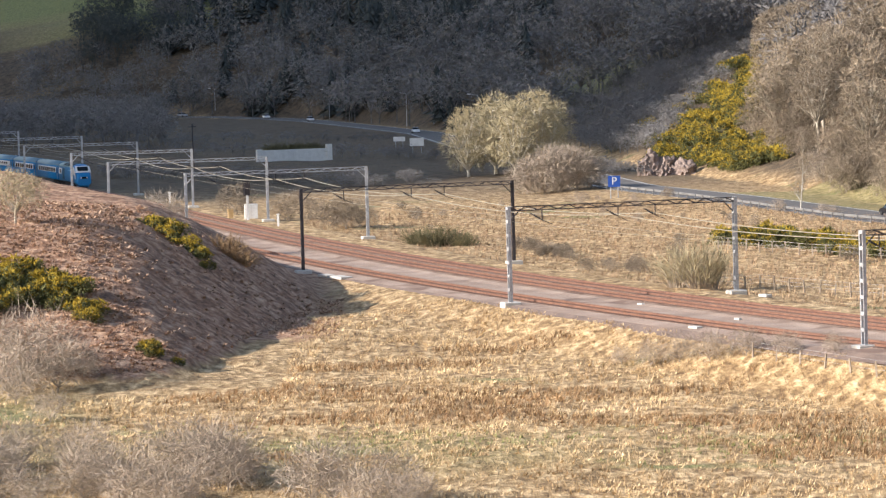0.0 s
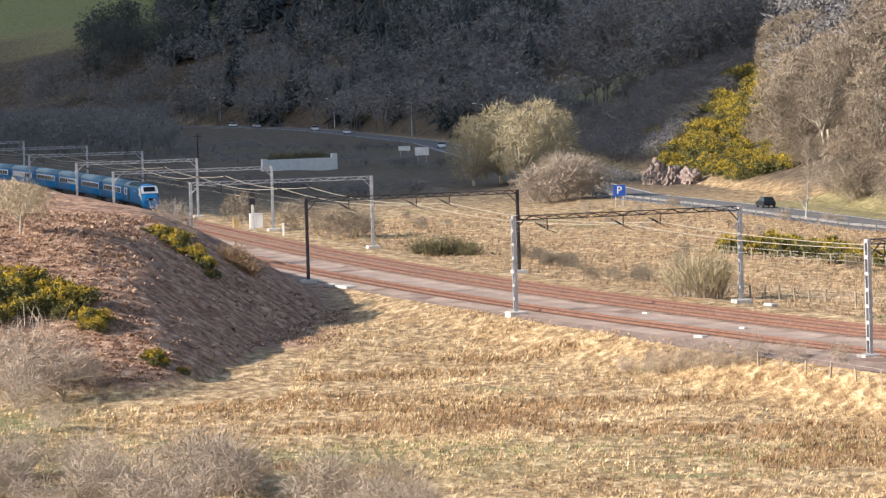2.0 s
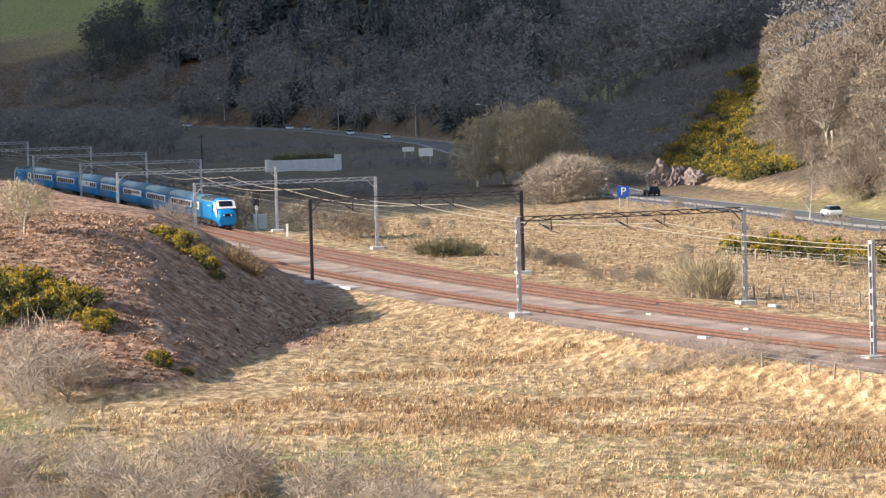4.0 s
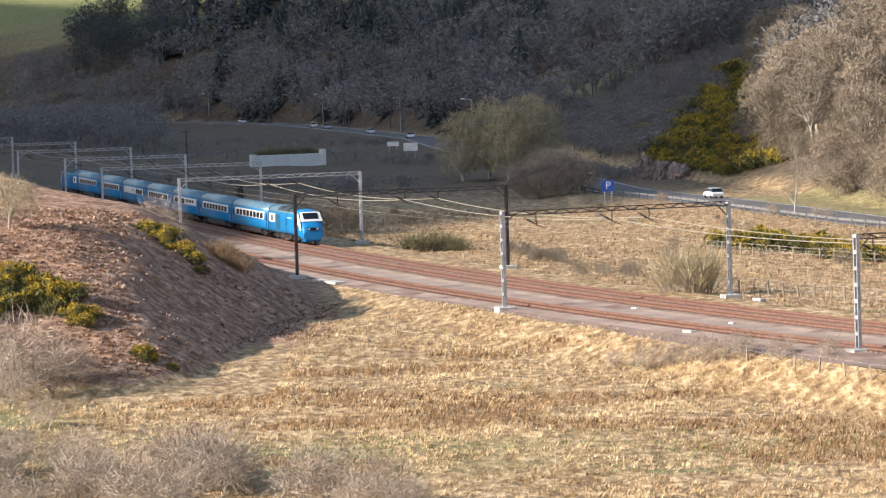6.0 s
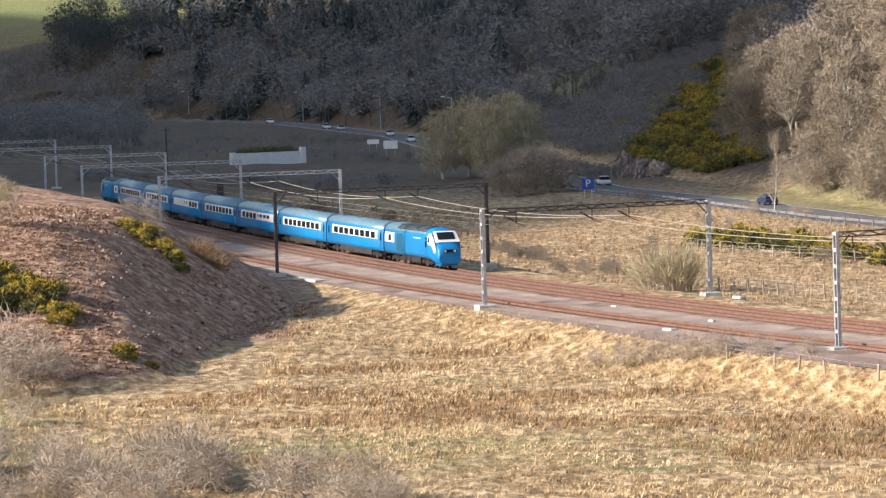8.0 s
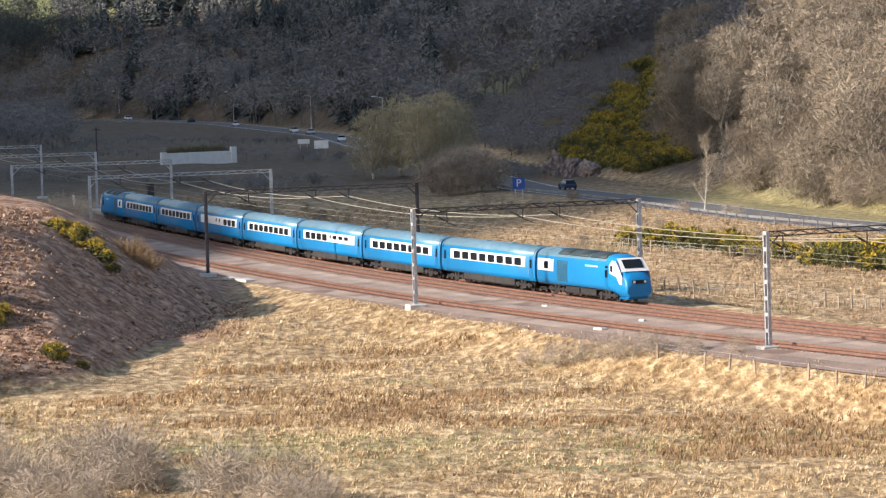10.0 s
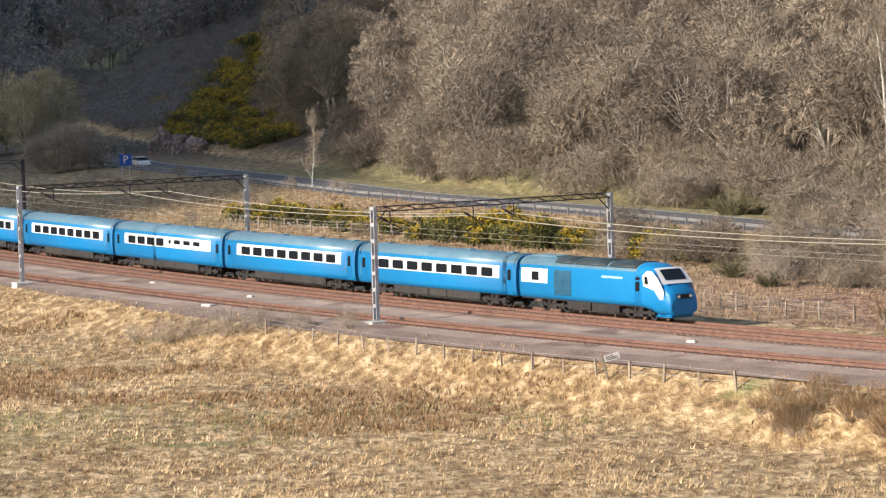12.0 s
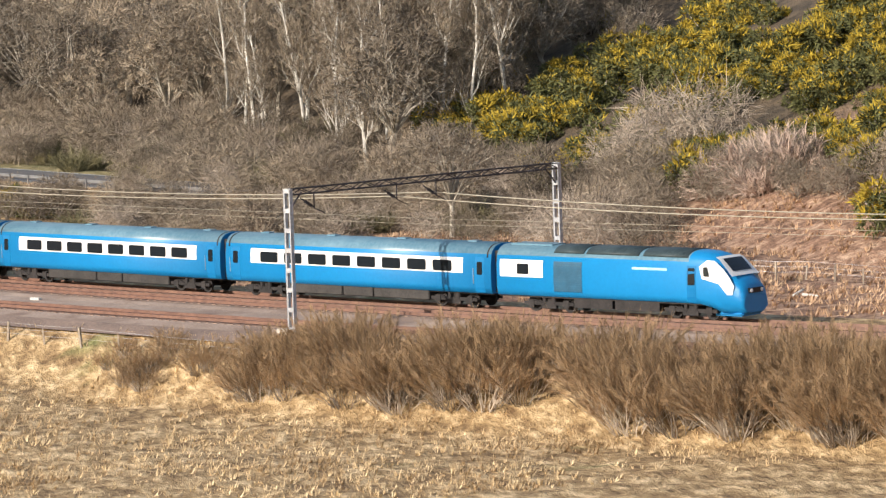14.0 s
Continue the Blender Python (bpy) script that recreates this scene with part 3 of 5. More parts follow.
    for s in (-1, 1):
        bm = bmesh.new()
        plate(bm, 5.1, 5.75, 1.0, 3.05, 0.008, (s,))
        d = part("cab_door", bm, DOOR_BLUE, v)
        share("door_window", shared("cab door window", lambda: pane_mesh(0.48, 0.95, 0.06), GLASS), d, pose(5.42, 0, 2.45, 0, 0, 0 if s < 0 else 180))
    # headlamp strip and lower valance
    bm = bmesh.new()
    vs = box(bm, 8.78, 8.92, -0.62, 0.62, 1.58, 1.86)
    part("headlamp_panel", bm, GLASS, v, "dark headlamp glass strip")
    for s in (-1, 1):
        bm = bmesh.new()
        tube(bm, (8.9, s * 0.48, 1.72), (8.95, s * 0.48, 1.72), 0.11, n=12)
        part("headlamp", bm, WHITE, v)
    bm = bmesh.new()
    box(bm, 6.6, 8.62, -0.95, 0.95, 0.28, 0.52)
    bmesh.ops.bevel(bm, geom=bm.edges[:], offset=0.1, segments=2, affect="EDGES")
    part("valance", bm, BLUE, v)
    # guard's window panel, radiator grille, roof gear
    for s in (-1, 1):
        bm = bmesh.new()
        plate(bm, -8.6, -5.35, 2.02, 3.02, 0.006, (s,))
        part("white_panel", bm, WHITE, v, "white panel with a small window")
    panes("window", shared("guard window", lambda: pane_mesh(0.85, 0.60, 0.05), GLASS), v, -6.85, 2.50)
    for s in (-1, 1):
        bm = bmesh.new()
        plate(bm, -4.55, -2.45, 1.25, 3.0, 0.012, (s,))
        g = part("radiator_grille", bm, GRILLE, v, "dark radiator grille")
        for i in range(13):
            z = 1.32 + i * 0.13
            bm = bmesh.new()
            box(bm, -4.5, -2.5, s * (side_y(z) + 0.02) - 0.012, s * (side_y(z) + 0.02) + 0.012, z - 0.02, z + 0.02)
            part("louvre", bm, GRILLE, g)
    for a, b, z in ((-4.6, -2.4, 3.80), (-2.2, 1.6, 3.82), (1.9, 5.1, 3.82)):
        bm = bmesh.new()
        shell(bm, a, b, [(yy * 1.01 + 0.01, zz + 0.05) for yy, zz in SEC[6:]], [0] * 9)
        part("roof_vent", bm, DARK_ROOF, v, "sooty roof exhaust housing")
    bm = bmesh.new()
    box(bm, -8.3, -5.2, -0.6, 0.6, 3.6, 3.9)
    part("roof_hatch", bm, ROOF_BLUE, v)
    LETTER = mottled("pale blue lettering strip", (0.25, 0.55, 0.75), (0.35, 0.62, 0.80), 2, 9, rough=0.4, bump=0)
    for s in (-1, 1):
        bm = bmesh.new()
        plate(bm, 1.2, 3.7, 2.72, 2.86, 0.010, (s,))
        part("name_strip", bm, LETTER, v, "pale strip of illegible lettering")
    for a, b in ((-3.2, -0.4), (-0.2, 3.0)):
        bm = bmesh.new()
        box(bm, a, b, -1.2, 1.2, 0.36, 0.95)
        part("fuel_tank", bm, UNDER, v)
    bm = bmesh.new()
    box(bm, -8.8, 6.6, -1.2, 1.2, 0.86, 1.0)
    part("solebar", bm, UNDER, v)
    bm = bmesh.new()
    box(bm, -9.08, -8.85, -0.95, 0.95, 1.0, 3.45)
    part("gangway", bm, UNDER, v, "black corridor connection")
    add_bogies(v, (-5.15, 5.15), 2.6, 0.5)
    return v


PITCH, SPEED = 22.98, 31.1


def joint(t):
    """Station of the coupling behind the leading power car."""
    return 3.5 + SPEED * (t - 11.0)


def vehicle_rows(centre, half):
    """Poses of a vehicle that rides the curve on two bogies."""
    rows = []
    for k in range(29):
        t = k * 0.5
        s = joint(t) + centre
        xa, ya, _ = line(s + half)
        xb, yb, _ = line(s - half)
        rows.append((t, pose((xa + xb) / 2, (ya + yb) / 2, 0, 0, 0, math.degrees(math.atan2(ya - yb, xa - xb)))))
    return rows


def turned(rows):
    return [(t, m @ pose(0, 0, 0, 0, 0, 180)) for t, m in rows]


lead = power_car()
first = coach("saloon")
kinds = ["saloon", "saloon", "kitchen", "saloon", "buffet", "saloon", "saloon"]
train = [(lead, vehicle_rows(9.0, 5.15))]
made = {"saloon": first}
for i, k in enumerate(kinds):
    if i == 0:
        v = first
    elif k in made:
        v = copy_thing(made[k], pose(0, 0, 0))
    else:
        v = made[k] = coach(k)
    train.append((v, vehicle_rows(-PITCH * (i + 0.5), 8.0)))
tail = copy_thing(lead, pose(0, 0, 0))
train.append((tail, turned(vehicle_rows(-PITCH * 7 - 9.0, 5.15))))


# ---- vegetation ----
def facets(name, tris, mats, index=None):
    """A mesh from loose triangles and tubes: tris is a list of corner triples."""
    verts = [c for t in tris for c in t]
    faces, k = [], 0
    for t in tris:
        faces.append(tuple(range(k, k + len(t))))
        k += len(t)
    me = raw(name, verts, faces, *mats)
    if index:
        me.polygons.foreach_set("material_index", index)
    return me


def stick(out, a, b, ra, rb, n):
    """A tapered branch piece as quads appended to out."""
    w = (b - a)
    if w.length < 1e-6:
        return
    w.normalize()
    u = w.orthogonal().normalized()
    v = w.cross(u)
    ang = [6.2832 * i / n for i in range(n)]
    p = [a + ra * (math.cos(x) * u + math.sin(x) * v) for x in ang]
    q = [b + rb * (math.cos(x) * u + math.sin(x) * v) for x in ang]
    for i in range(n):
        j = (i + 1) % n
        out.append((p[i], p[j], q[j], q[i]))


def rand_dir(rng, up=0.0):
    v = Vector((rng.gauss(0, 1), rng.gauss(0, 1), rng.gauss(0, 1) + up))
    return v.normalized() if v.length > 1e-6 else Vector((0, 0, 1))


def grow(seed, height, girth, first=0.28, spread=0.75, kids=(3, 3, 3, 4), upward=0.22, twig=0.8, limb_len=0.42, twig_w=0.022, stem=0.62, sway=1.0):
    """Bare winter tree: returns the quads of trunk and limbs, and the twigs."""
    rng = random.Random(seed)
    wood, twigs = [], []

    def branch(a, d, l, r, lev):
        if lev >= 4:
            for k in range(2):
                e = a + (d + rand_dir(rng) * 0.55).normalized() * l * rng.uniform(0.7, 1.2)
                s = d.cross(rand_dir(rng)).normalized() * twig_w
                twigs.append((a + s, a - s, e))
            return
        n = 3 if lev < 2 else 2
        p = a
        for i in range(n):
            d = (d + rand_dir(rng) * (0.16 * (sway if lev == 0 else 1) + 0.10 * lev) + Vector((0, 0, upward))).normalized()
            q = p + d * l / n
            ra, rb = r * (1 - 0.6 * i / n), r * (1 - 0.6 * (i + 1) / n)
            if lev <= 2:
                stick(wood, p, q, ra, rb, (6, 5, 3)[lev])
            else:
                s = d.cross(rand_dir(rng)).normalized() * max(ra, 0.018)
                twigs.append((p + s, p - s, q - s * 0.5, q + s * 0.5))
            for k in range(kids[lev] if lev else (kids[0] if (i + 1) / n > first else 0)):
                side = d.cross(rand_dir(rng)).normalized()
                cd = (d * (1 - spread) + side * spread + Vector((0, 0, 0.15))).normalized()
                branch(p + (q - p) * rng.uniform(0.3, 1.0), cd, (height * limb_len if lev == 0 else l * rng.uniform(0.5, 0.8)) * rng.uniform(0.75, 1.15) if lev < 3 else twig * rng.uniform(0.6, 1.3), rb * 0.55, lev + 1)
            p = q
    branch(Vector((0, 0, -0.4)), Vector((rng.uniform(-0.08, 0.08), rng.uniform(-0.08, 0.08), 1)), height * stem, girth, 0)
    return wood, twigs


def loose_tris(name, tris, mat):
    """A mesh of many loose triangles from an array of corners (n, 3, 3)."""
    tris = np.ascontiguousarray(tris, dtype=np.float32)
    n = len(tris)
    me = bpy.data.meshes.new(name)
    me.vertices.add(3 * n)
    me.vertices.foreach_set("co", tris.ravel())
    me.loops.add(3 * n)
    me.loops.foreach_set("vertex_index", np.arange(3 * n, dtype=np.int32))
    me.polygons.add(n)
    me.polygons.foreach_set("loop_start", np.arange(0, 3 * n, 3, dtype=np.int32))
    me.update(calc_edges=True)
    me.materials.append(mat)
    return me


def unit(v):
    return v / np.maximum(np.linalg.norm(v, axis=-1, keepdims=True), 1e-6)


def spray(g, c, r, n, tl, tw, up=0.25, inner=0.4):
    """Twigs of one clump of a crown: they stand on a ball round c and point outwards."""
    d = unit(g.normal(size=(n, 3)) + (0, 0, up))
    p = c + d * (r * g.uniform(inner, 1.0, (n, 1)) ** 0.7) * (1, 1, 0.85)
    e = p + (d + 0.55 * g.normal(size=(n, 3))) * tl * g.uniform(0.4, 1.15, (n, 1))
    s = unit(np.cross(d, g.normal(size=(n, 3)))) * tw * g.uniform(0.6, 1.3, (n, 1))
    return np.stack([p + s, p - s, e], 1)


def lobed(seed, height, radius, girth, bark, twigs, lobes=14, per=300, fork=0.30, tl=0.7, tw=0.05, lobe=0.36, low=-0.45, inner=0.5, names=("trunk", "crown")):
    """Leafless tree or bush: forked trunk, crooked limbs, and a crown of twig clumps with gaps."""
    g = np.random.default_rng(seed)
    wood, crown = [], []
    base, knee = Vector((0, 0, -0.4)), Vector((*g.uniform(-0.3, 0.3, 2) * girth * 2, height * fork * 0.55))
    top = Vector((*g.uniform(-0.6, 0.6, 2) * girth * 2, height * fork))
    stick(wood, base, knee, girth * 1.15, girth * 0.85, 7)
    stick(wood, knee, top, girth * 0.85, girth * 0.7, 7)
    cz = height * (fork + (1 - fork) * 0.42)
    for i in range(lobes):
        zeta = low + (1 - low) * ((i + 0.5) / lobes) + g.uniform(-0.08, 0.08)
        zeta = min(0.98, max(-0.9, zeta))
        a = i * 2.4 + g.uniform(-0.4, 0.4)
        h = math.sqrt(1 - zeta * zeta)
        k = g.uniform(0.55, 0.78)
        c = Vector((math.cos(a) * h * radius * k, math.sin(a) * h * radius * k, cz + zeta * (height - cz) * (0.62 + 0.12 * k)))
        r = radius * lobe * g.uniform(0.7, 1.2)
        start = knee.lerp(top, g.uniform(0.5, 1.0))
        mid = start.lerp(c, 0.5) + Vector((*g.normal(size=2) * 0.06 * radius, 0.05 * height * g.uniform(-0.4, 1.2)))
        gr = girth * g.uniform(0.32, 0.58)
        stick(wood, start, mid, gr, gr * 0.62, 5)
        stick(wood, mid, c, gr * 0.62, gr * 0.3, 4)
        for _ in range(7):
            d = unit(g.normal(size=3) + (0, 0, 0.3))
            e = c + Vector(d) * r * g.uniform(0.75, 1.1)
            stick(wood, mid.lerp(c, g.uniform(0.35, 1.0)), e, gr * 0.26, gr * 0.07, 3)
        crown.append(spray(g, np.array(c), r, per, tl, tw, 0.25, inner))
    return [(names[0], facets(names[0], wood, (bark,))), (names[1], loose_tris(names[1], np.concatenate(crown), twigs))]


BARK = mottled("grey lichened bark", (0.16, 0.135, 0.105), (0.58, 0.525, 0.43), 1.2, 8, bump=0.4)
TWIG = mottled("bare winter twigs", (0.105, 0.08, 0.058), (0.40, 0.33, 0.24), 0.5, 3, bump=0, per_object=0.38)
TWIG_PALE = mottled("pale budding twigs", (0.26, 0.22, 0.13), (0.52, 0.45, 0.29), 0.5, 3, bump=0, per_object=0.12)
TWIG_RED = mottled("brown willow twigs", (0.22, 0.142, 0.072), (0.46, 0.315, 0.18), 0.6, 3, bump=0, per_object=0.2)
TWIG_GREY = mottled("grey thorn twigs", (0.20, 0.16, 0.125), (0.54, 0.455, 0.36), 0.6, 3, bump=0, per_object=0.15)
TWIG_OLIVE = mottled("olive broom stems", (0.07, 0.07, 0.035), (0.24, 0.21, 0.11), 0.6, 3, bump=0, per_object=0.2)
PALE_BARK = mottled("pale smooth bark", (0.34, 0.31, 0.25), (0.66, 0.61, 0.51), 0.8, 6, bump=0.2)
BIRCH = mottled("white birch bark", (0.38, 0.35, 0.30), (0.78, 0.75, 0.68), 0.8, 5, bump=0.2, extra=((0.08, 0.07, 0.06), 3.0, 0.60))
GORSE = mottled("dark gorse spines", (0.05, 0.056, 0.018), (0.16, 0.16, 0.05), 0.8, 4, bump=0, island=0.35)
BLOOM = mottled("yellow gorse bloom", (0.26, 0.185, 0.012), (0.50, 0.36, 0.035), 0.8, 4, bump=0, island=0.3)
NEEDLE = mottled("dark spruce needles", (0.036, 0.045, 0.044), (0.075, 0.088, 0.084), 0.05, 0.7, bump=0, island=0.25)
# cooler and greyer than TWIG: blue distance haze is put into this base colour
FAR_TWIG = mottled("far bare crowns, haze in colour", (0.10, 0.098, 0.10), (0.235, 0.228, 0.222), 0.02, 0.5, bump=0, island=0.12)


def tree(name, label, category, meshes, x, y, rot, scale=1.0, sink=0.0, group=""):
    t = new(name)
    tagged(t, label, category, group)
    t.matrix_world = pose(x, y, ground_at(x, y) - sink, 0, 0, rot) @ Matrix.Scale(scale, 4)
    for nm, me in meshes:
        o = share(nm, me, t)
        if nm == "bloom":
            tagged(o, kind="stuff")
    return t


def tree_kind(seed, height, girth, bark, twigs, **kw):
    w, t = grow(seed, height, girth, **kw)
    return [("trunk", facets("trunk", w, (bark,))), ("crown", facets("crown", t, (twigs,)))]


OAKS = [lobed(40 + i, 13 + 1.2 * (i % 3), 5.4 + 0.5 * (i % 2), 0.36, BARK, TWIG, lobes=19 + i % 3, per=280, tw=0.058, tl=0.62, fork=0.24 + 0.03 * (i % 3), low=-0.62, lobe=0.31, inner=0.72) for i in range(6)]
BIRCHES = [tree_kind(60 + i, 15 + i, 0.21, BIRCH, TWIG, first=0.2, kids=(3, 3, 2, 3), spread=0.45, upward=0.26, limb_len=0.24, stem=0.95, sway=0.8, twig_w=0.03) for i in range(4)]
PALES = [lobed(70 + i, 15, 5.3, 0.34, PALE_BARK, TWIG_PALE, lobes=26, per=230, tw=0.06, tl=0.8, fork=0.1, low=-0.85, lobe=0.33, inner=0.6) for i in range(2)]


def shrub_mesh(seed, height, radius, stems, per, w0=0.03, lean=0.5, curve=0.2, twig_w=0.016, stool=0.35, bare=1, reach=1.0):
    """Many-stemmed bush: stems that fan out of one stool, with fine twigs on top."""
    rng = random.Random(seed)
    wood, twigs = [], []
    for _ in range(stems):
        a = rng.uniform(0, 6.283)
        r0 = radius * stool * math.sqrt(rng.random())
        p = Vector((r0 * math.cos(a), r0 * math.sin(a), -0.2))
        d = Vector((math.cos(a) * lean * rng.random() * 1.4, math.sin(a) * lean * rng.random() * 1.4, 1)).normalized()
        h = height * rng.uniform(0.6, 1.0)
        n = 4
        for i in range(n):
            d = (d + rand_dir(rng) * curve).normalized()
            q = p + d * h / n
            stick(wood, p, q, w0 * (1 - 0.22 * i), w0 * (0.78 - 0.22 * i + 0.04), 3)
            if i >= bare:
                for _k in range(per):
                    s0 = p + (q - p) * rng.random()
                    e = s0 + (d * 0.9 + rand_dir(rng) * 0.65) * height * reach * rng.uniform(0.12, 0.30)
                    s = d.cross(rand_dir(rng)).normalized() * twig_w
                    twigs.append((s0 + s, s0 - s, e))
            p = q
    return wood, twigs


def shrub_kind(seed, height, radius, stems, per, bark, twigs, **kw):
    w, t = shrub_mesh(seed, height, radius, stems, per, **kw)
    return [("stool", facets("stool", w, (bark,))), ("crown", facets("crown", t, (twigs,)))]


WILLOWS = [shrub_kind(80 + i, 3.0, 1.7, 60, 42, TWIG_GREY, TWIG_RED, lean=0.8, curve=0.2, w0=0.022, twig_w=0.0095, stool=0.45, bare=2, reach=0.52) for i in range(3)]
THORNS = [lobed(90 + i, 2.5, 1.8, 0.06, TWIG_GREY, TWIG_GREY, lobes=13, per=100, tw=0.014, tl=0.6, fork=0.12, low=-0.75, lobe=0.42, inner=0.2, names=("stool", "crown")) for i in range(3)]
BROOMS = [shrub_kind(96 + i, 2.2, 1.6, 90, 8, TWIG_OLIVE, TWIG_OLIVE, lean=0.9, curve=0.3) for i in range(2)]
BROWNS = [lobed(110 + i, 2.5, 1.7, 0.06, TWIG_GREY, TWIG, lobes=11, per=210, tw=0.018, tl=0.34, fork=0.1, low=-0.7, lobe=0.45, names=("stool", "crown")) for i in range(3)]


def gorse_kind(seed, bloom):
    """A rounded, broken cushion of spiny sprays, with bloom in clusters on the sunny outer sprays."""
    g = np.random.default_rng(seed)
    green, yellow, stems = [], [], []
    for _ in range(17):
        a, q = g.uniform(0, 6.283), math.sqrt(g.random()) * 1.1
        c = np.array((q * math.cos(a), q * math.sin(a), g.uniform(0.3, 1.15) * (1.15 - 0.5 * q)))
        r = g.uniform(0.26, 0.5)
        stick(stems, Vector((c[0] * 0.2, c[1] * 0.2, -0.2)), Vector(c), 0.05, 0.02, 4)
        t = spray(g, c, r, 200, 0.16, 0.045, 0.3, 0.6)
        d = unit(t[:, 0] - c)
        sunny = d @ np.array((-0.35, -0.25, 0.6)) + g.normal(size=len(t)) * 0.16 + g.uniform(-0.3, 0.3)
        flower = (sunny > 0.5 - bloom) & (t[:, 2, 2] > 0.2)
        low = t[:, 0, 2] > -0.1
        green.append(t[~flower & low])
        yellow.append(t[flower & low])
    return [("stool", facets("stool", stems, (BARK,))), ("foliage", loose_tris("foliage", np.concatenate(green), GORSE)), ("bloom", loose_tris("bloom", np.concatenate(yellow), BLOOM))]


ROUNDS = [lobed(84 + i, 3.2, 2.0, 0.07, TWIG_GREY, TWIG, lobes=13, per=240, tw=0.02, tl=0.4, fork=0.1, low=-0.7, lobe=0.42, names=("stool", "crown")) for i in range(3)]
DOMES = [lobed(87 + i, 3.2, 2.0, 0.06, TWIG_GREY, TWIG_GREY, lobes=16, per=240, tw=0.02, tl=0.34, fork=0.1, low=-0.8, lobe=0.42, inner=0.6, names=("stool", "crown")) for i in range(2)]
GORSES = [gorse_kind(120, 0.26), gorse_kind(121, 0.12), gorse_kind(122, -0.04)]

rng = random.Random(5)
# broad-leaved wood on the hillside
GW = "trees of the hillside wood"


def hill_d(x, y):
    return float(from_line(HILL_FOOT, np.array([x]), np.array([y]))[0])


count = 0
for k in range(2600):
    y = rng.uniform(332, 720)
    x = rng.uniform(40, 190)
    d = hill_d(x, y)
    if not 4 < d < 80 or x > 0.36 * y + 3 or x > 178:
        continue
    if rng.random() > (0.62 if d < 45 else 0.34) * (0.75 if y < 560 else 0.55):
        continue
    if y > 545 and d < 12 or (y > 600 and x < 0.088 * y and d < 40):
        continue
    count += 1
    birchy = y < 400 and d < 30 and rng.random() < 0.5
    if birchy:
        tree("birch_tree", "bare birch with slender white trunk on the wooded hillside", "tree", BIRCHES[count % 4], x, y, rng.uniform(0, 360), rng.uniform(0.8, 1.05), group=GW)
    else:
        tree("bare_tree", "leafless grey broadleaf tree on the wooded hillside", "tree", OAKS[count % 6], x, y, rng.uniform(0, 360), rng.uniform(0.7, 1.1), group=GW)
    if count > 330:
        break
for x, y, s in ((101.7, 357.8, 1.0), (102.5, 346.1, 0.95), (104, 350, 1.05), (103, 362, 0.9), (106, 345, 1.1), (108, 352, 1.0), (105.5, 338, 0.9), (110, 341, 1.0), (97.5, 371, 0.8), (99.5, 364, 1.0), (100.6, 368, 1.05), (98.6, 377, 1.0), (107, 358, 1.2), (109.5, 347, 1.15), (112, 338, 1.2), (111.5, 350, 1.2), (114, 343, 1.1), (104.6, 366, 1.1), (96, 383, 0.95), (106.6, 333, 0.85)):
    tree("birch_tree", "bare birch with slender white trunk on the wooded hillside", "tree", BIRCHES[int(s * 100) % 4], x, y, 77 * s, s, group=GW)

# gorse on the banks
GG = "gorse bushes"


def gorse(x, y, s, k=0):
    tree("gorse_bush", "dark green gorse bush flecked with yellow bloom", "gorse bush", GORSES[k], x, y, x * 77 % 360, s, 0.15, GG)


for k in range(290):
    y = rng.uniform(205, 340)
    d = 3 + 36 * rng.random() ** 0.9
    lo = float(np.interp(y, [120, 211, 260, 330, 400], [108, 104, 99, 95, 86]))
    x = lo + d + 2
    if x > 0.47 * y + 2 and y < 215:
        continue
    if y < 268 and d < 15 and rng.random() < 0.85:
        continue
    if y > 300 and d < 7 or (274 < y < 290 and 6 < d < 18):
        continue
    gorse(x, y, rng.uniform(1.4, 2.6), (0, 1, 1, 2)[k % 4])


def far_gorse():
    """The gorse of the far slope: too far off to tell one bush from the next."""
    g = np.random.default_rng(31)
    u, v = g.random(210), g.normal(size=210)
    x = np.concatenate([38 + 36 * u + 6.5 * v, g.uniform(45, 54, 26)])
    y = np.concatenate([628 + 175 * u - 7 * v, g.uniform(585, 625, 26)])
    keep = from_line(HILL_FOOT, x, y) > 1
    x, y = x[keep], y[keep]
    z = ground_height(x, y)
    parts = {"foliage": [], "bloom": []}
    for i in range(len(x)):
        c, sn, k = math.cos(i), math.sin(i), g.uniform(1.2, 2.3)
        m = np.array(((c, sn, 0), (-sn, c, 0), (0, 0, 1))) * k
        for nm, me in GORSES[(0, 1, 2, 0, 1)[i % 5]][1:]:
            co = np.empty(len(me.vertices) * 3, np.float32)
            me.vertices.foreach_get("co", co)
            parts[nm].append(co.reshape(-1, 3, 3)[::2] @ m + (x[i], y[i], z[i] - 0.2))
    ob = tagged(new("far_gorse", loose_tris("far_gorse", np.concatenate(parts["foliage"]), GORSE)), "gorse thicket with yellow bloom on the far slope", "gorse", kind="stuff")
    tagged(share("bloom", loose_tris("bloom", np.concatenate(parts["bloom"]), BLOOM), ob), kind="stuff")


far_gorse()
# hedge between meadow and road
for k in range(34):
    u = k / 33
    x, y = 31 + 34 * u + rng.uniform(-1.2, 1.2), 412 - 84 * u + rng.uniform(-2.5, 2.5)
    if 0.40 < u < 0.44 or 0.80 < u < 0.86:
        continue
    gorse(x, y, rng.uniform(1.3, 1.9) * (1.3 if u > 0.45 else 1.0), (0, 1, 1, 2)[k % 4])
gorse(61.5, 329, 1.7, 0)
gorse(62.8, 327.5, 1.5, 0)
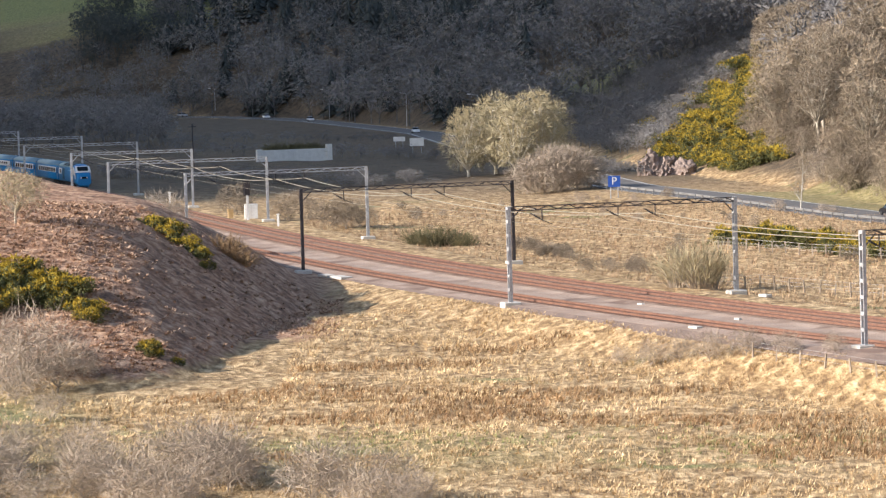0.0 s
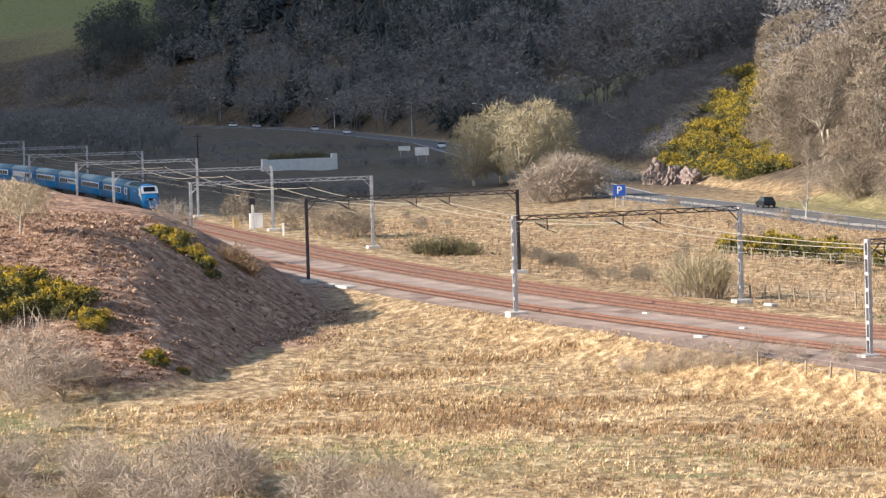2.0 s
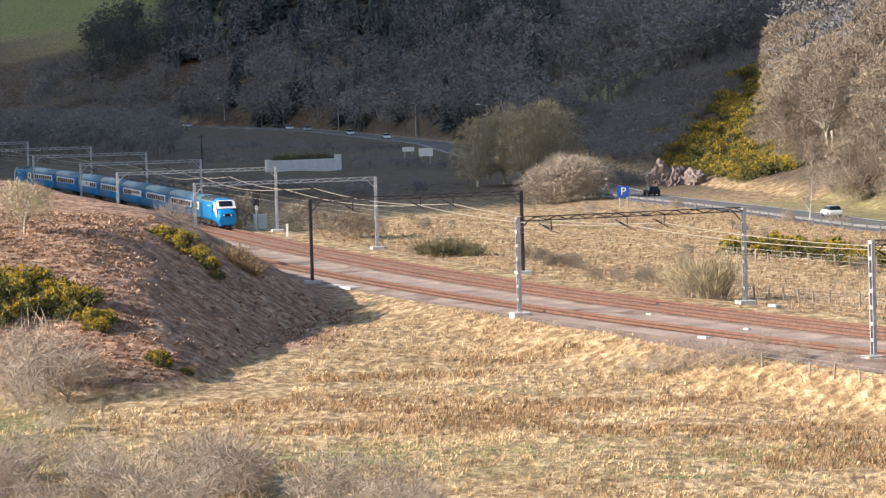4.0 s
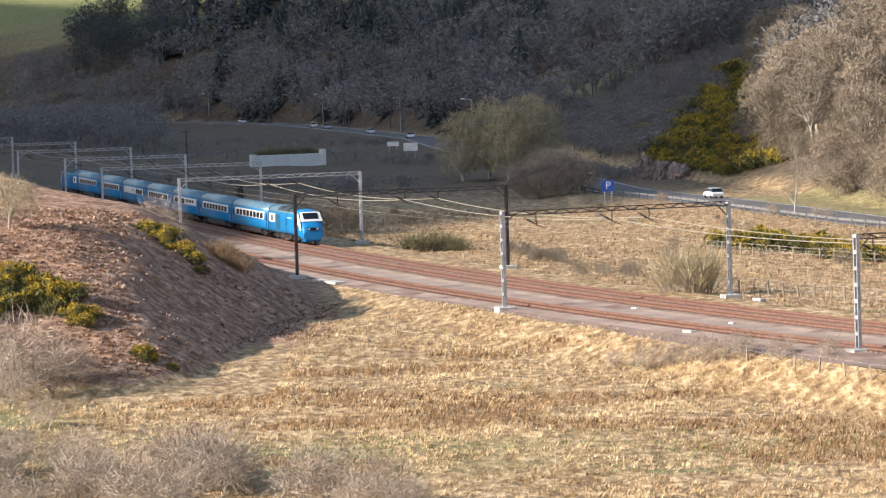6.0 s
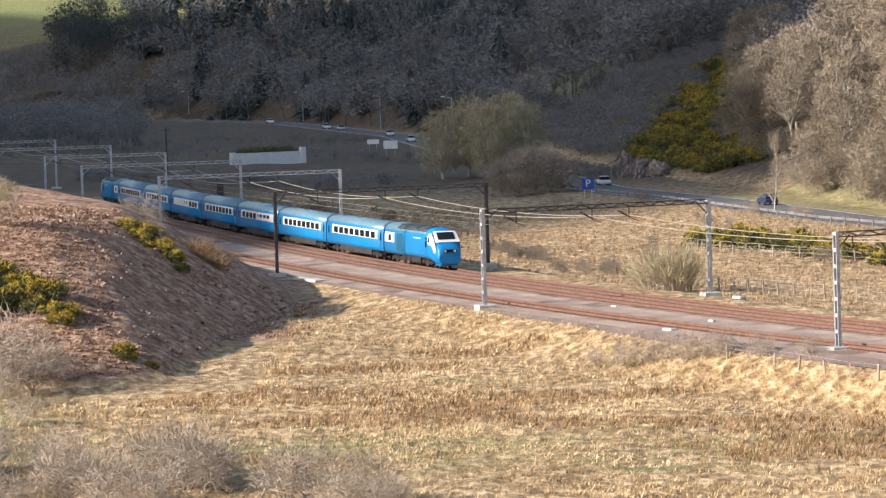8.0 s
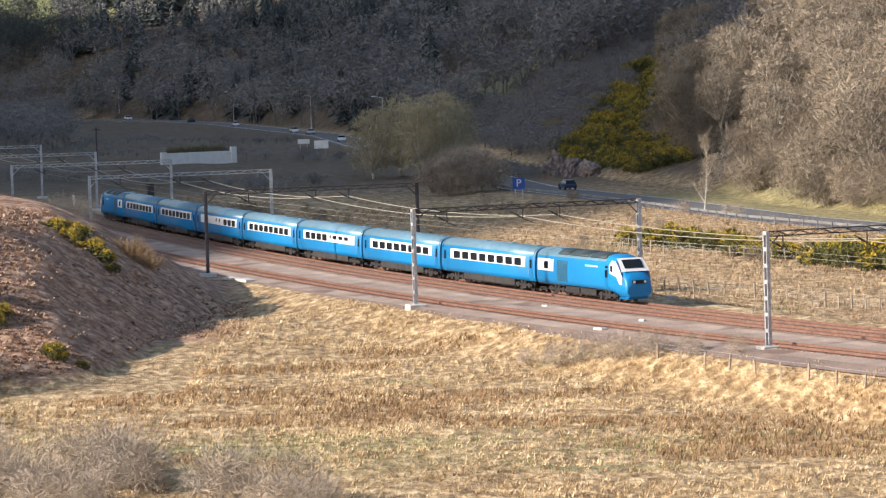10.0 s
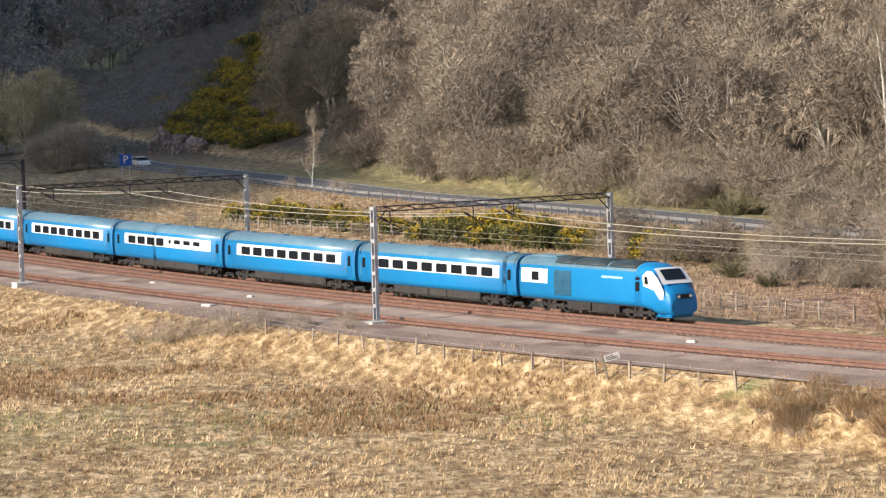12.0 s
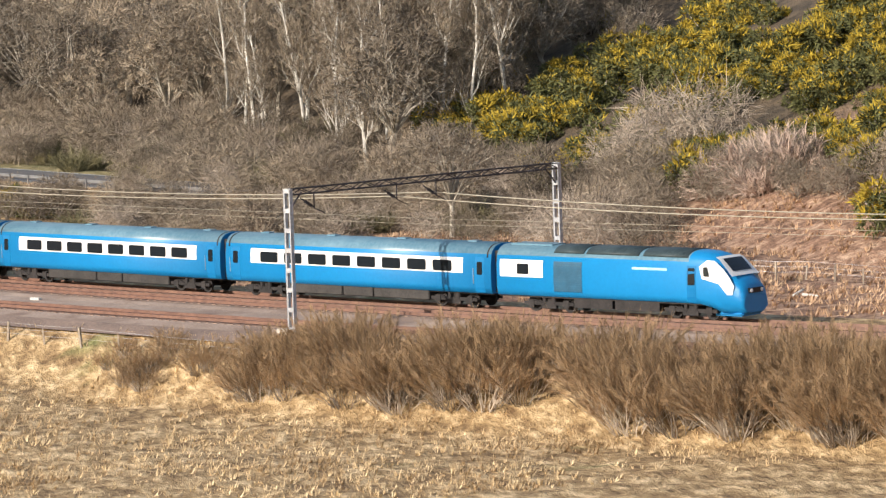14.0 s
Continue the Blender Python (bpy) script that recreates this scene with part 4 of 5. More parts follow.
# gorse on the knoll
for x, y, s, k in ((-24.9, 333, 1.1, 0), (-23.7, 331, 1.2, 0), (-22.3, 329.5, 1.1, 0), (-26.0, 334, 0.8, 1), (-21.2, 328, 0.9, 1), (-20.4, 326.5, 0.7, 2), (-34.5, 297, 1.7, 1), (-33, 294.5, 1.5, 2), (-31.2, 295.5, 1.5, 1), (-29.8, 293.5, 1.2, 1), (-28.2, 291, 1.0, 0), (-27.4, 289.5, 0.9, 0), (-35.5, 291, 1.6, 2),
                   (-22.4, 284, 0.85, 1), (-22.1, 283.2, 0.7, 2), (-20.2, 283.6, 0.45, 0), (-36, 300, 1.5, 0), (-37.5, 296, 1.8, 1), (-31.5, 298, 1.6, 1), (-29, 295.5, 1.3, 0), (-33.5, 300, 1.5, 0), (-27, 291.5, 0.9, 0)):
    gorse(x, y, s, k)

# single trees and bushes
GC = "trees of the roadside clump"
for x, y, s, r in ((4.8, 646, 0.88, 10), (9.5, 652, 1.0, 95), (16.2, 643, 1.04, 160), (12.5, 640, 0.9, 220), (18.5, 650, 0.92, 300)):
    tree("roadside_tree", "tall pale budding tree in a clump beside the road", "tree", PALES[int(x) % 2], x, y, r, s, group=GC)
for x, y, s, r in ((13, 570, 1.6, 0), (15.5, 568, 2.0, 60), (18, 569, 2.15, 130), (20.5, 570, 1.95, 200), (22.5, 572, 1.5, 280), (17, 574, 2.1, 300)):
    tree("willow_bush", "rounded brown willow bush without leaves", "bush", DOMES[int(x) % 2], x, y, r, s, group="willow bushes by the road")
for x, y, s in ((-3, 424, 1.1), (-1, 422, 1.3), (0.8, 423, 1.25), (2.6, 421, 0.9)):
    tree("broom_bush", "low dark olive bush beside the railway", "bush", BROOMS[int(abs(x)) % 2], x, y, 50 * x, s, group="olive bushes")
for x, y, s in ((-13.5, 471, 1.3), (-12, 469, 1.5), (-10.3, 472, 1.3)):
    tree("bare_bush", "brown leafless bush beside the railway", "bush", BROWNS[int(abs(x)) % 3], x, y, 30 * x, s, group="brown bushes")
for x, y, s in ((-27.5, 506, 1.6), (-20.5, 506, 1.6), (-17, 498, 1.2)):
    tree("bare_bush", "brown leafless bush beside the railway", "bush", BROWNS[int(abs(x)) % 3], x, y, 30 * x, s, group="brown bushes")
tree("hawthorn_tree", "small budding hawthorn tree on the bracken knoll", "tree", lobed(131, 3.5, 2.1, 0.10, BARK, TWIG_PALE, lobes=13, per=230, tw=0.02, tl=0.35, fork=0.22, lobe=0.4), -36.0, 319, 20, 1.25)
tree("thorn_tree", "leafless grey thorn tree behind the knoll", "tree", THORNS[0], -29.5, 400, 10, 1.3)
tree("thorn_tree", "leafless grey thorn tree behind the knoll", "tree", THORNS[1], -27.8, 398, 80, 1.05)
tree("dead_bracken_bush", "reddish brown bramble bush on the knoll's edge", "bush", shrub_kind(133, 1.7, 1.6, 90, 8, TWIG_RED, TWIG_RED, lean=1.2, curve=0.5), -19.6, 341, 0, 1.3)
tree("dead_bracken_bush", "reddish brown bramble bush on the knoll's edge", "bush", shrub_kind(134, 1.7, 1.6, 90, 8, TWIG_RED, TWIG_RED, lean=1.2, curve=0.5), -18.0, 340, 70, 1.05)
for x, y, s in ((20.6, 333, 1.35), (22.5, 331.5, 1.6), (23.6, 333, 1.3)):
    tree("willow_bush", "yellowish leafless willow bush by the portal", "bush", shrub_kind(int(140 + x), 3.0, 1.4, 40, 10, TWIG_GREY, TWIG_PALE, lean=0.5), x, y, 40 * x, s)
for x, y, s in ((15, 277, 0.85), (17, 275.5, 0.95), (19, 272.5, 1.0), (21.5, 270, 0.95), (24, 266, 0.8), (27, 262, 0.7), (13, 280, 0.6)):
    tree("bare_bush", "thin grey leafless scrub in the field", "bush", THORNS[int(x) % 3], x, y, 90 * x, s * 0.85, group="field scrub")
# willow thicket at the field's edge
for k in range(118):
    u = rng.random()
    s = 80 + 62 * u ** 0.85
    off = rng.uniform(14.9, 18.2)
    x, y, _ = line(s, off)
    tree("willow_bush", "brown leafless willow in a thicket at the field's edge", "bush", WILLOWS[k % 3], x, y, rng.uniform(0, 360), float(np.interp(s, [80, 90, 100, 145], [0.45, 0.75, 1.25, 1.35])) * rng.uniform(0.85, 1.1), group="willow thicket")
# scrub between railway and wood
for k in range(95):
    y = rng.uniform(268, 352)
    x = float(np.interp(y, [260, 352], [70, 58])) + rng.uniform(-3, 24)
    kind = (BROWNS, THORNS, BROWNS, ROUNDS, BROOMS)[k % 5]
    tree("bare_bush", "dull brown leafless scrub on the rough meadow", "bush", kind[k % 2], x, y, rng.uniform(0, 360), rng.uniform(0.7, 1.35), group="meadow scrub")
for k in range(150):
    y = rng.uniform(240, 420)
    hx = float(np.interp(y, [211, 260, 330, 400, 455], [104, 99, 95, 86, 66]))
    x = hx - rng.uniform(-7, 13 if y < 300 else 7)
    if y < 262 and x > 92:
        continue
    kind, nm, lb = ((BROWNS, "bare_bush", "brown leafless scrub below the wooded hillside"), (ROUNDS, "willow_bush", "brown leafless scrub below the wooded hillside"), (THORNS, "bare_bush", "brown leafless scrub below the wooded hillside"), (BROOMS, "broom_bush", "dark olive scrub below the wooded hillside"))[(0, 0, 1, 2, 0, 3)[k % 6]]
    tree(nm, lb, "bush", kind[k % 2], x, y, rng.uniform(0, 360), rng.uniform(0.9, 1.9), group="hillside scrub")
for k in range(110):
    y = rng.uniform(385, 545)
    hx = float(np.interp(y, [330, 400, 455, 560], [95, 86, 66, 50]))
    x = hx + rng.uniform(0, 13)
    kind = (BROWNS, ROUNDS, THORNS, ROUNDS, BROWNS)[k % 5]
    tree("woodland_shrub", "brown leafless scrub at the edge of the wood", "bush", kind[k % 2], x, y, rng.uniform(0, 360), rng.uniform(1.0, 2.0), group="wood edge scrub")
for x, y, s in ((64, 253, 1.0), (66, 251, 1.1), (68.5, 248, 1.15), (70, 247, 0.95), (72, 243, 0.8)):
    tree("willow_bush", "reddish leafless bush beside the fence", "bush", WILLOWS[int(x) % 3], x, y, 55 * x, s * 0.95, group="reddish bushes")
tree("bare_tree", "wide low leafless tree below the wood", "tree", OAKS[2], 87, 277, 40, 0.62)
tree("birch_tree", "thin white birch standing at the road's edge", "tree", BIRCHES[1], 46, 485, 40, 0.52)
for k in range(46):
    u = rng.random()
    x, y = 101 + 9 * u + rng.uniform(-1, 5), 284 - 40 * u + rng.uniform(-3, 3)
    kind = (BROWNS, THORNS, ROUNDS, BROWNS)[k % 4]
    tree("bare_bush", "pinkish grey leafless scrub at the foot of the gorse", "bush", kind[k % 3], x, y, rng.uniform(0, 360), rng.uniform(0.7, 1.3), group="bank scrub")
for k in range(34):
    x = rng.uniform(104, 116)
    gorse(x, 281 - 2.6 * (x - 104) + rng.uniform(0, 16), rng.uniform(1.1, 2.0), (1, 2, 2, 0)[k % 4])
for k in range(34):
    u = rng.random()
    x, y = 7 + 12.5 * u + rng.gauss(0, 0.8), 416 - 50 * u + rng.gauss(0, 4)
    tree("bramble_bush", "low tangled brown brambles on the rough meadow", "bush", BROWNS[k % 3], x, y, rng.uniform(0, 360), rng.uniform(0.25, 0.6), group="meadow brambles")
for k in range(46):
    x, y = rng.uniform(-22, 60), rng.uniform(330, 540)
    p_, _ = across([x], [y])
    if p_[0] > -11 or hill_d(x, y) > -14 or x > 0.14 * y:
        continue
    tree("bramble_bush", "low tangled brown brambles on the rough meadow", "bush", (BROWNS, THORNS)[k % 2][k % 3], x, y, rng.uniform(0, 360), rng.uniform(0.25, 0.7), group="meadow brambles")
for k in range(64):
    y = rng.uniform(545, 665)
    x = float(np.interp(y, [455, 560, 650], [66, 50, 36])) + rng.uniform(8, 26)
    if x < 0.082 * y:
        continue
    tree("woodland_shrub", "brown leafless scrub at the edge of the wood", "bush", (ROUNDS, BROWNS)[k % 2][k % 3], x, y, rng.uniform(0, 360), rng.uniform(1.0, 1.8), group="wood edge scrub")
for k in range(44):
    x, y = rng.uniform(108, 132), rng.uniform(335, 392)
    if k % 3 == 0:
        gorse(x, y, rng.uniform(1.3, 2.2), (0, 1, 2)[k // 3 % 3])
    else:
        tree("woodland_shrub", "grey leafless scrub between birches and gorse", "bush", (ROUNDS, BROWNS)[k % 2][k % 3], x, y, rng.uniform(0, 360), rng.uniform(1.0, 1.8), group="hillside scrub")
# grey brush in the foreground
for k in range(56):
    x = rng.uniform(-34, 0)
    y = rng.uniform(206, 226) + max(0, (-x - 12) * 0.6)
    if y > 231 - 0.9 * max(0, x + 22) or y < 200:
        continue
    tree("thorn_bush", "grey tangled leafless thorn brush on the field", "bush", THORNS[k % 3], x, y, rng.uniform(0, 360), rng.uniform(0.8, 1.4), group="thorn brush")
for x, y, s in ((-28.0, 272, 1.5), (-29.8, 275, 1.9), (-31.5, 271, 1.6), (-30.4, 266, 1.2), (-27, 256, 0.8), (-32.5, 277, 1.5), (-26.5, 276, 0.9)):
    tree("thorn_bush", "grey tangled leafless thorn brush on the field", "bush", THORNS[int(-x) % 3], x, y, 60 * x, s, group="thorn brush")


# ---- far woods: too many and too far to count ----
def far_woods():
    g = np.random.default_rng(9)
    rounds, spires = [], []
    for _ in range(7):
        tr = []
        for i in range(8):
            a, zeta = i * 2.4 + g.uniform(-0.4, 0.4), -0.5 + 1.45 * (i + 0.5) / 8
            h = math.sqrt(max(0, 1 - zeta * zeta))
            c = np.array((math.cos(a) * h * 0.27, math.sin(a) * h * 0.27, 0.56 + 0.28 * zeta))
            tr.append(spray(g, c, g.uniform(0.13, 0.2), 52, 0.055, 0.015, 0.25, 0.75))
            foot = np.array((0, 0, 0.2))
            w = np.array((0.010, 0.004, 0))
            tr.append(np.stack([foot + w, foot - w, c])[None])
        tr.append(np.array((((0.016, 0, -0.03), (-0.016, 0, -0.03), (0, 0, 0.5)), ((0, 0.016, -0.03), (0, -0.016, -0.03), (0, 0, 0.5)))))
        rounds.append(np.concatenate(tr))
    for _ in range(6):
        tr = []
        for lv in range(9):
            u = lv / 9
            n = 11
            a = g.uniform(0, 6.283) + np.arange(n) * 6.283 / n + g.normal(size=n) * 0.15
            q = ((0.2 * (1 - u) ** 0.75 + 0.02) * g.uniform(0.6, 1.2, n))
            zb = 0.08 + 0.84 * u + g.normal(size=n) * 0.02
            tip = np.stack([q * np.cos(a), q * np.sin(a), zb - 0.03], 1)
            s_ = np.stack([-np.sin(a), np.cos(a), 0 * a], 1) * 0.05 * (1.15 - u)
            inn = np.stack([0 * a, 0 * a, zb + 0.11], 1)
            tr.append(np.stack([tip + s_, tip - s_, inn], 1))
        spires.append(np.concatenate(tr))
    bare, dark = [], []

    def put(out, kinds, x, y, h, wide=1.0):
        for xx, yy, zz, hh in zip(x, y, ground_height(x, y), h):
            a = g.uniform(0, 6.283)
            m = np.array(((math.cos(a), math.sin(a), 0), (-math.sin(a), math.cos(a), 0), (0, 0, 1)))
            m[:2] *= wide
            out.append(kinds[g.integers(len(kinds))] @ m * hh + (xx, yy, zz))

    y = g.uniform(640, 1750, 8600)
    x = g.uniform(-0.16, 0.2, 8600) * y
    d, px, dice = from_line(HILL_FOOT, x, y), x / y, g.random(8600)
    ok = (d > 3) & (d < 260) & (x < 190) & ~((abs(x - 36) < 15) & (y > 900) & (y < 1010)) & ~((y < 860) & (px < 0.092))
    west = ok & (px < -0.074)
    fir = ok & ~west & (y > 900) & (px < 0.03) & (dice < np.where(d > 52, 0.8, 0.14))
    leaf = ok & ~west & ~fir & (g.random(8600) < 0.6)
    west &= (d < 45) & (dice < 0.75)
    put(bare, rounds, x[west], y[west], g.uniform(8, 12, west.sum()), 1.15)
    put(dark, spires, x[fir], y[fir], g.uniform(10, 16, fir.sum()), 1.25)
    put(bare, rounds, x[leaf], y[leaf], g.uniform(10, 16, leaf.sum()), 1.2)
    # hedgerow trees and woods across the valley floor
    y = g.uniform(900, 1330, 260)
    put(bare, rounds, g.uniform(-0.135, -0.072, 260) * y, y, g.uniform(6, 11, 260), 1.2)
    y = g.uniform(1390, 1460, 80)
    put(dark, rounds, g.uniform(-0.094, -0.066, 80) * y, y, g.uniform(9, 13, 80))
    # scrub on the slope round the gorse
    y = g.uniform(640, 880, 900)
    x = g.uniform(0.03, 0.094, 900) * y
    d = from_line(HILL_FOOT, x, y)
    ok = (d > 2) & (d < 75) & (x < 27 + 0.206 * (y - 628))
    put(bare, rounds, x[ok], y[ok], g.uniform(2, 4.5, ok.sum()), 1.7)
    # low dark hedges on the valley floor
    for x0, y0, x1, y1, n in ((-62, 690, -2, 600, 70), (-70, 850, 0, 752, 60), (-90, 960, -10, 900, 50), (24, 640, 34, 622, 16)):
        u = g.random(n)
        put(bare, rounds, x0 + (x1 - x0) * u + g.normal(size=n) * 1.5, y0 + (y1 - y0) * u + g.normal(size=n) * 4, g.uniform(1.2, 3.2, n), 1.9)
    for nm, tr, mt, lb in (("far_spruces", dark, NEEDLE, "dark spruce plantation on the far hillside"), ("far_trees", bare, FAR_TWIG, "leafless woodland on the far shaded hillside")):
        ob = new(nm, loose_tris(nm, np.concatenate(tr), mt))
        tagged(ob, lb, "woods", kind="stuff")


far_woods()


# ---- grass and bracken ----
def tufts(name, label, n, where, blades, hmin, hmax, width, mat, seed, lean=0.5):
    g = np.random.default_rng(seed)
    x, y = where(g, n)
    z = ground_height(x, y)
    m = len(x)
    hh = g.uniform(hmin, hmax, m) * g.uniform(0.7, 1.2, m)
    vs = np.empty((m, blades, 3, 3))
    for b in range(blades):
        a = g.uniform(0, 6.283, m)
        r = g.uniform(0, 0.22, m)
        px, py = x + r * np.cos(a), y + r * np.sin(a)
        w = width * g.uniform(0.6, 1.4, m)
        c, s = np.cos(a + 1.57), np.sin(a + 1.57)
        l = lean * hh * g.uniform(0.2, 1.0, m)
        vs[:, b, 0] = np.stack([px + w * c, py + w * s, z - 0.05], 1)
        vs[:, b, 1] = np.stack([px - w * c, py - w * s, z - 0.05], 1)
        vs[:, b, 2] = np.stack([px + l * np.cos(a) + 0.15 * hh, py + l * np.sin(a), z + hh], 1)
    ob = new(name, loose_tris(name, vs.reshape(-1, 3, 3), mat))
    tagged(ob, label, "grass", kind="stuff")


STRAW = mottled("bleached straw", (0.23, 0.135, 0.055), (0.90, 0.70, 0.42), 0.16, 2.5, bump=0, island=0.3)
MEADOW = mottled("dull meadow grass", (0.17, 0.105, 0.06), (0.50, 0.36, 0.22), 0.06, 1.5, bump=0, island=0.3)
RUSH = mottled("dull rushes", (0.16, 0.09, 0.04), (0.44, 0.28, 0.14), 0.2, 2.5, bump=0, island=0.3)
GREEN = mottled("young grass", (0.12, 0.13, 0.04), (0.40, 0.39, 0.17), 0.3, 2.5, bump=0, island=0.25)
FERN = mottled("dead bracken", (0.17, 0.09, 0.055), (0.60, 0.42, 0.29), 0.35, 3, bump=0, island=0.35)


def in_field(g, n):
    y = g.uniform(168, 330, n)
    x = g.uniform(-32, 78, n)
    p, st = across(x, y)
    keep = (p > 13.6) & (x < 0.44 * y) & (x > -0.16 * y) & ~((x < -12) & (y > 268)) & (g.random(n) < np.clip(0.35 + 0.5 * wobble(x, y, 13, 3), 0.12, 1))
    return x[keep], y[keep]


def in_rushes(g, n):
    y = g.uniform(225, 300, n)
    x = g.uniform(-20, 60, n)
    p, st = across(x, y)
    band = wobble(x * 0.5, y * 1.6, 26, 9)
    keep = (p > 16) & (band > 0.25) & ~((x < -12) & (y > 268))
    return x[keep], y[keep]


def in_green(g, n):
    y = g.uniform(190, 262, n)
    x = g.uniform(-26, 40, n)
    p, st = across(x, y)
    keep = (p > 18) & (g.random(n) < np.exp(-((y - 238 + 0.25 * x) / 7) ** 2) * np.clip(0.5 + wobble(x, y, 17, 4), 0, 1))
    return x[keep], y[keep]


def on_knoll(g, n):
    y = g.uniform(266, 345, n)
    x = g.uniform(-46, -9, n)
    z = ground_height(x, y)
    # thin on the steep eastern flank
    keep = (z > -2.0) & ((ground_height(x + 1.0, y) - z > -0.4) | (g.random(len(x)) < 0.12))
    return x[keep], y[keep]


BANK_FERN = mottled("bleached bracken", (0.26, 0.14, 0.07), (0.70, 0.48, 0.30), 0.25, 3, bump=0, island=0.3)


def on_bank(g, n):
    y = g.uniform(195, 282, n)
    x = g.uniform(66, 118, n)
    p, st = across(x, y)
    keep = (p < -12) & (g.random(n) < np.clip(0.6 + 0.5 * wobble(x, y, 8, 2), 0.1, 1)) & (x > 0.29 * y)
    return x[keep], y[keep]


def in_meadow(g, n):
    y = g.uniform(225, 520, n)
    x = g.uniform(-25, 96, n)
    p, st = across(x, y)
    d = from_line(HILL_FOOT, x, y)
    keep = (p < -9) & (p > -75) & (d < 6) & (x > 0.02 * y - 28)
    return x[keep], y[keep]


tufts("field_grass", "long bleached straw grass of the field", 110000, in_field, 5, 0.10, 0.34, 0.04, STRAW, 1, 1.5)
tufts("rush_clumps", "brown rush clumps in the wet field", 17000, in_rushes, 5, 0.22, 0.5, 0.04, RUSH, 2, 1.1)
tufts("green_grass", "fresh green grass on the damp strip", 9000, in_green, 5, 0.12, 0.3, 0.04, GREEN, 3)
tufts("dead_bracken", "red-brown dead bracken over the knoll", 15000, on_knoll, 5, 0.05, 0.2, 0.10, FERN, 4, 2.6)
tufts("bank_bracken", "pale orange dead bracken on the railway bank", 9000, on_bank, 5, 0.15, 0.5, 0.07, BANK_FERN, 6, 1.5)
tufts("meadow_grass", "dry grass of the meadow beyond the railway", 30000, in_meadow, 4, 0.2, 0.45, 0.045, MEADOW, 5)


# ---- a cloud drifting high over the valley ----
def build_cloud():
    rg = random.Random(3)
    bm = bmesh.new()
    rings = 14
    seg = 72
    grid = []
    for i in range(rings + 1):
        u = i / rings
        row = []
        for k in range(seg):
            a = 6.2832 * k / seg
            c, s = math.cos(a), math.sin(a)
            e = 1 / (abs(c) ** 3.2 + abs(s) ** 3.2) ** (1 / 3.2)
            e *= 1 + 0.025 * math.sin(5 * a + 1) + 0.018 * math.sin(11 * a)
            row.append((c * e * u * 950, s * e * u * 560, a, u))
        grid.append(row)
    for side in (0, 1):
        vs = [[bm.verts.new((x, y, (130 * (1 - u ** 4) * (0.75 + 0.25 * noise.noise(Vector((x, y, 7)) / 160))) if side else -6 * (1 - u ** 2))) for x, y, a, u in row] for row in grid[1:]]
        mid = bm.verts.new((0, 0, 110 if side else -6))
        for k in range(seg):
            j = (k + 1) % seg
            tri = (mid, vs[0][k], vs[0][j])
            bm.faces.new(tri if side else tri[::-1]).smooth = True
            for r in range(rings - 1):
                q = (vs[r][k], vs[r + 1][k], vs[r + 1][j], vs[r][j])
                bm.faces.new(q if side else q[::-1]).smooth = True
    haze, n, l, b = material("cloud white", 1.0)
    b.inputs["Base Color"].default_value = (0.85, 0.85, 0.87, 1)
    thin, mix = n.new("ShaderNodeBsdfTransparent"), n.new("ShaderNodeMixShader")
    mix.inputs[0].default_value = 0.84
    l.new(thin.outputs[0], mix.inputs[1])
    l.new(b.outputs[0], mix.inputs[2])
    l.new(mix.outputs[0], n["Material Output"].inputs["Surface"])
    ob = new("cloud", mesh("cloud", bm, haze))
    return tagged(ob, "broad white cloud drifting over the valley", "cloud")


cloud = build_cloud()
CLOUD_Z = 420.0


def cloud_rows():
    """The cloud's shadow creeps down the valley; near is where its edge lies on the floor at x = 0."""
    rows, run, tilt = [], CLOUD_Z / math.tan(SUN_EL), 62
    for t, near in ((0, 640), (1.5, 622), (3, 590), (5.5, 508), (6.5, 476), (9.5, 440), (11, 418), (14, 400)):
        cx = -math.sin(radians(tilt)) * 560 - math.cos(radians(tilt)) * 60
        cy = math.cos(radians(tilt)) * 560 - math.sin(radians(tilt)) * 60
        rows.append((t, pose(math.sin(SUN_AZ) * run + cx, near + cy + math.cos(SUN_AZ) * run, CLOUD_Z, 0, 0, tilt)))
    return rows


# ---- road and what runs on it ----
ROAD_XY = np.array(ROAD, float)
ROAD_L = np.concatenate([[0], np.cumsum(np.hypot(*np.diff(ROAD_XY, axis=0).T))])
ASPHALT = mottled("grey asphalt", (0.09, 0.088, 0.085), (0.16, 0.155, 0.15), 0.1, 3, rough=0.95, bump=0.2)
LINE = mottled("worn white road paint", (0.55, 0.55, 0.52), (0.8, 0.8, 0.78), 0.5, 4, rough=0.6, bump=0)
WOOD = mottled("weathered fence wood", (0.20, 0.16, 0.12), (0.44, 0.365, 0.28), 1.5, 9)
GREY_PAINT = mottled("pale grey cabinet paint", (0.62, 0.62, 0.60), (0.8, 0.8, 0.78), 1.0, 6, rough=0.5, bump=0.05)
BARRIER = mottled("dull barrier steel", (0.13, 0.13, 0.13), (0.28, 0.28, 0.275), 0.8, 6, rough=0.7, bump=0.1)
TYRE = mottled("black tyre", (0.015, 0.015, 0.016), (0.03, 0.03, 0.03), 3, 12)


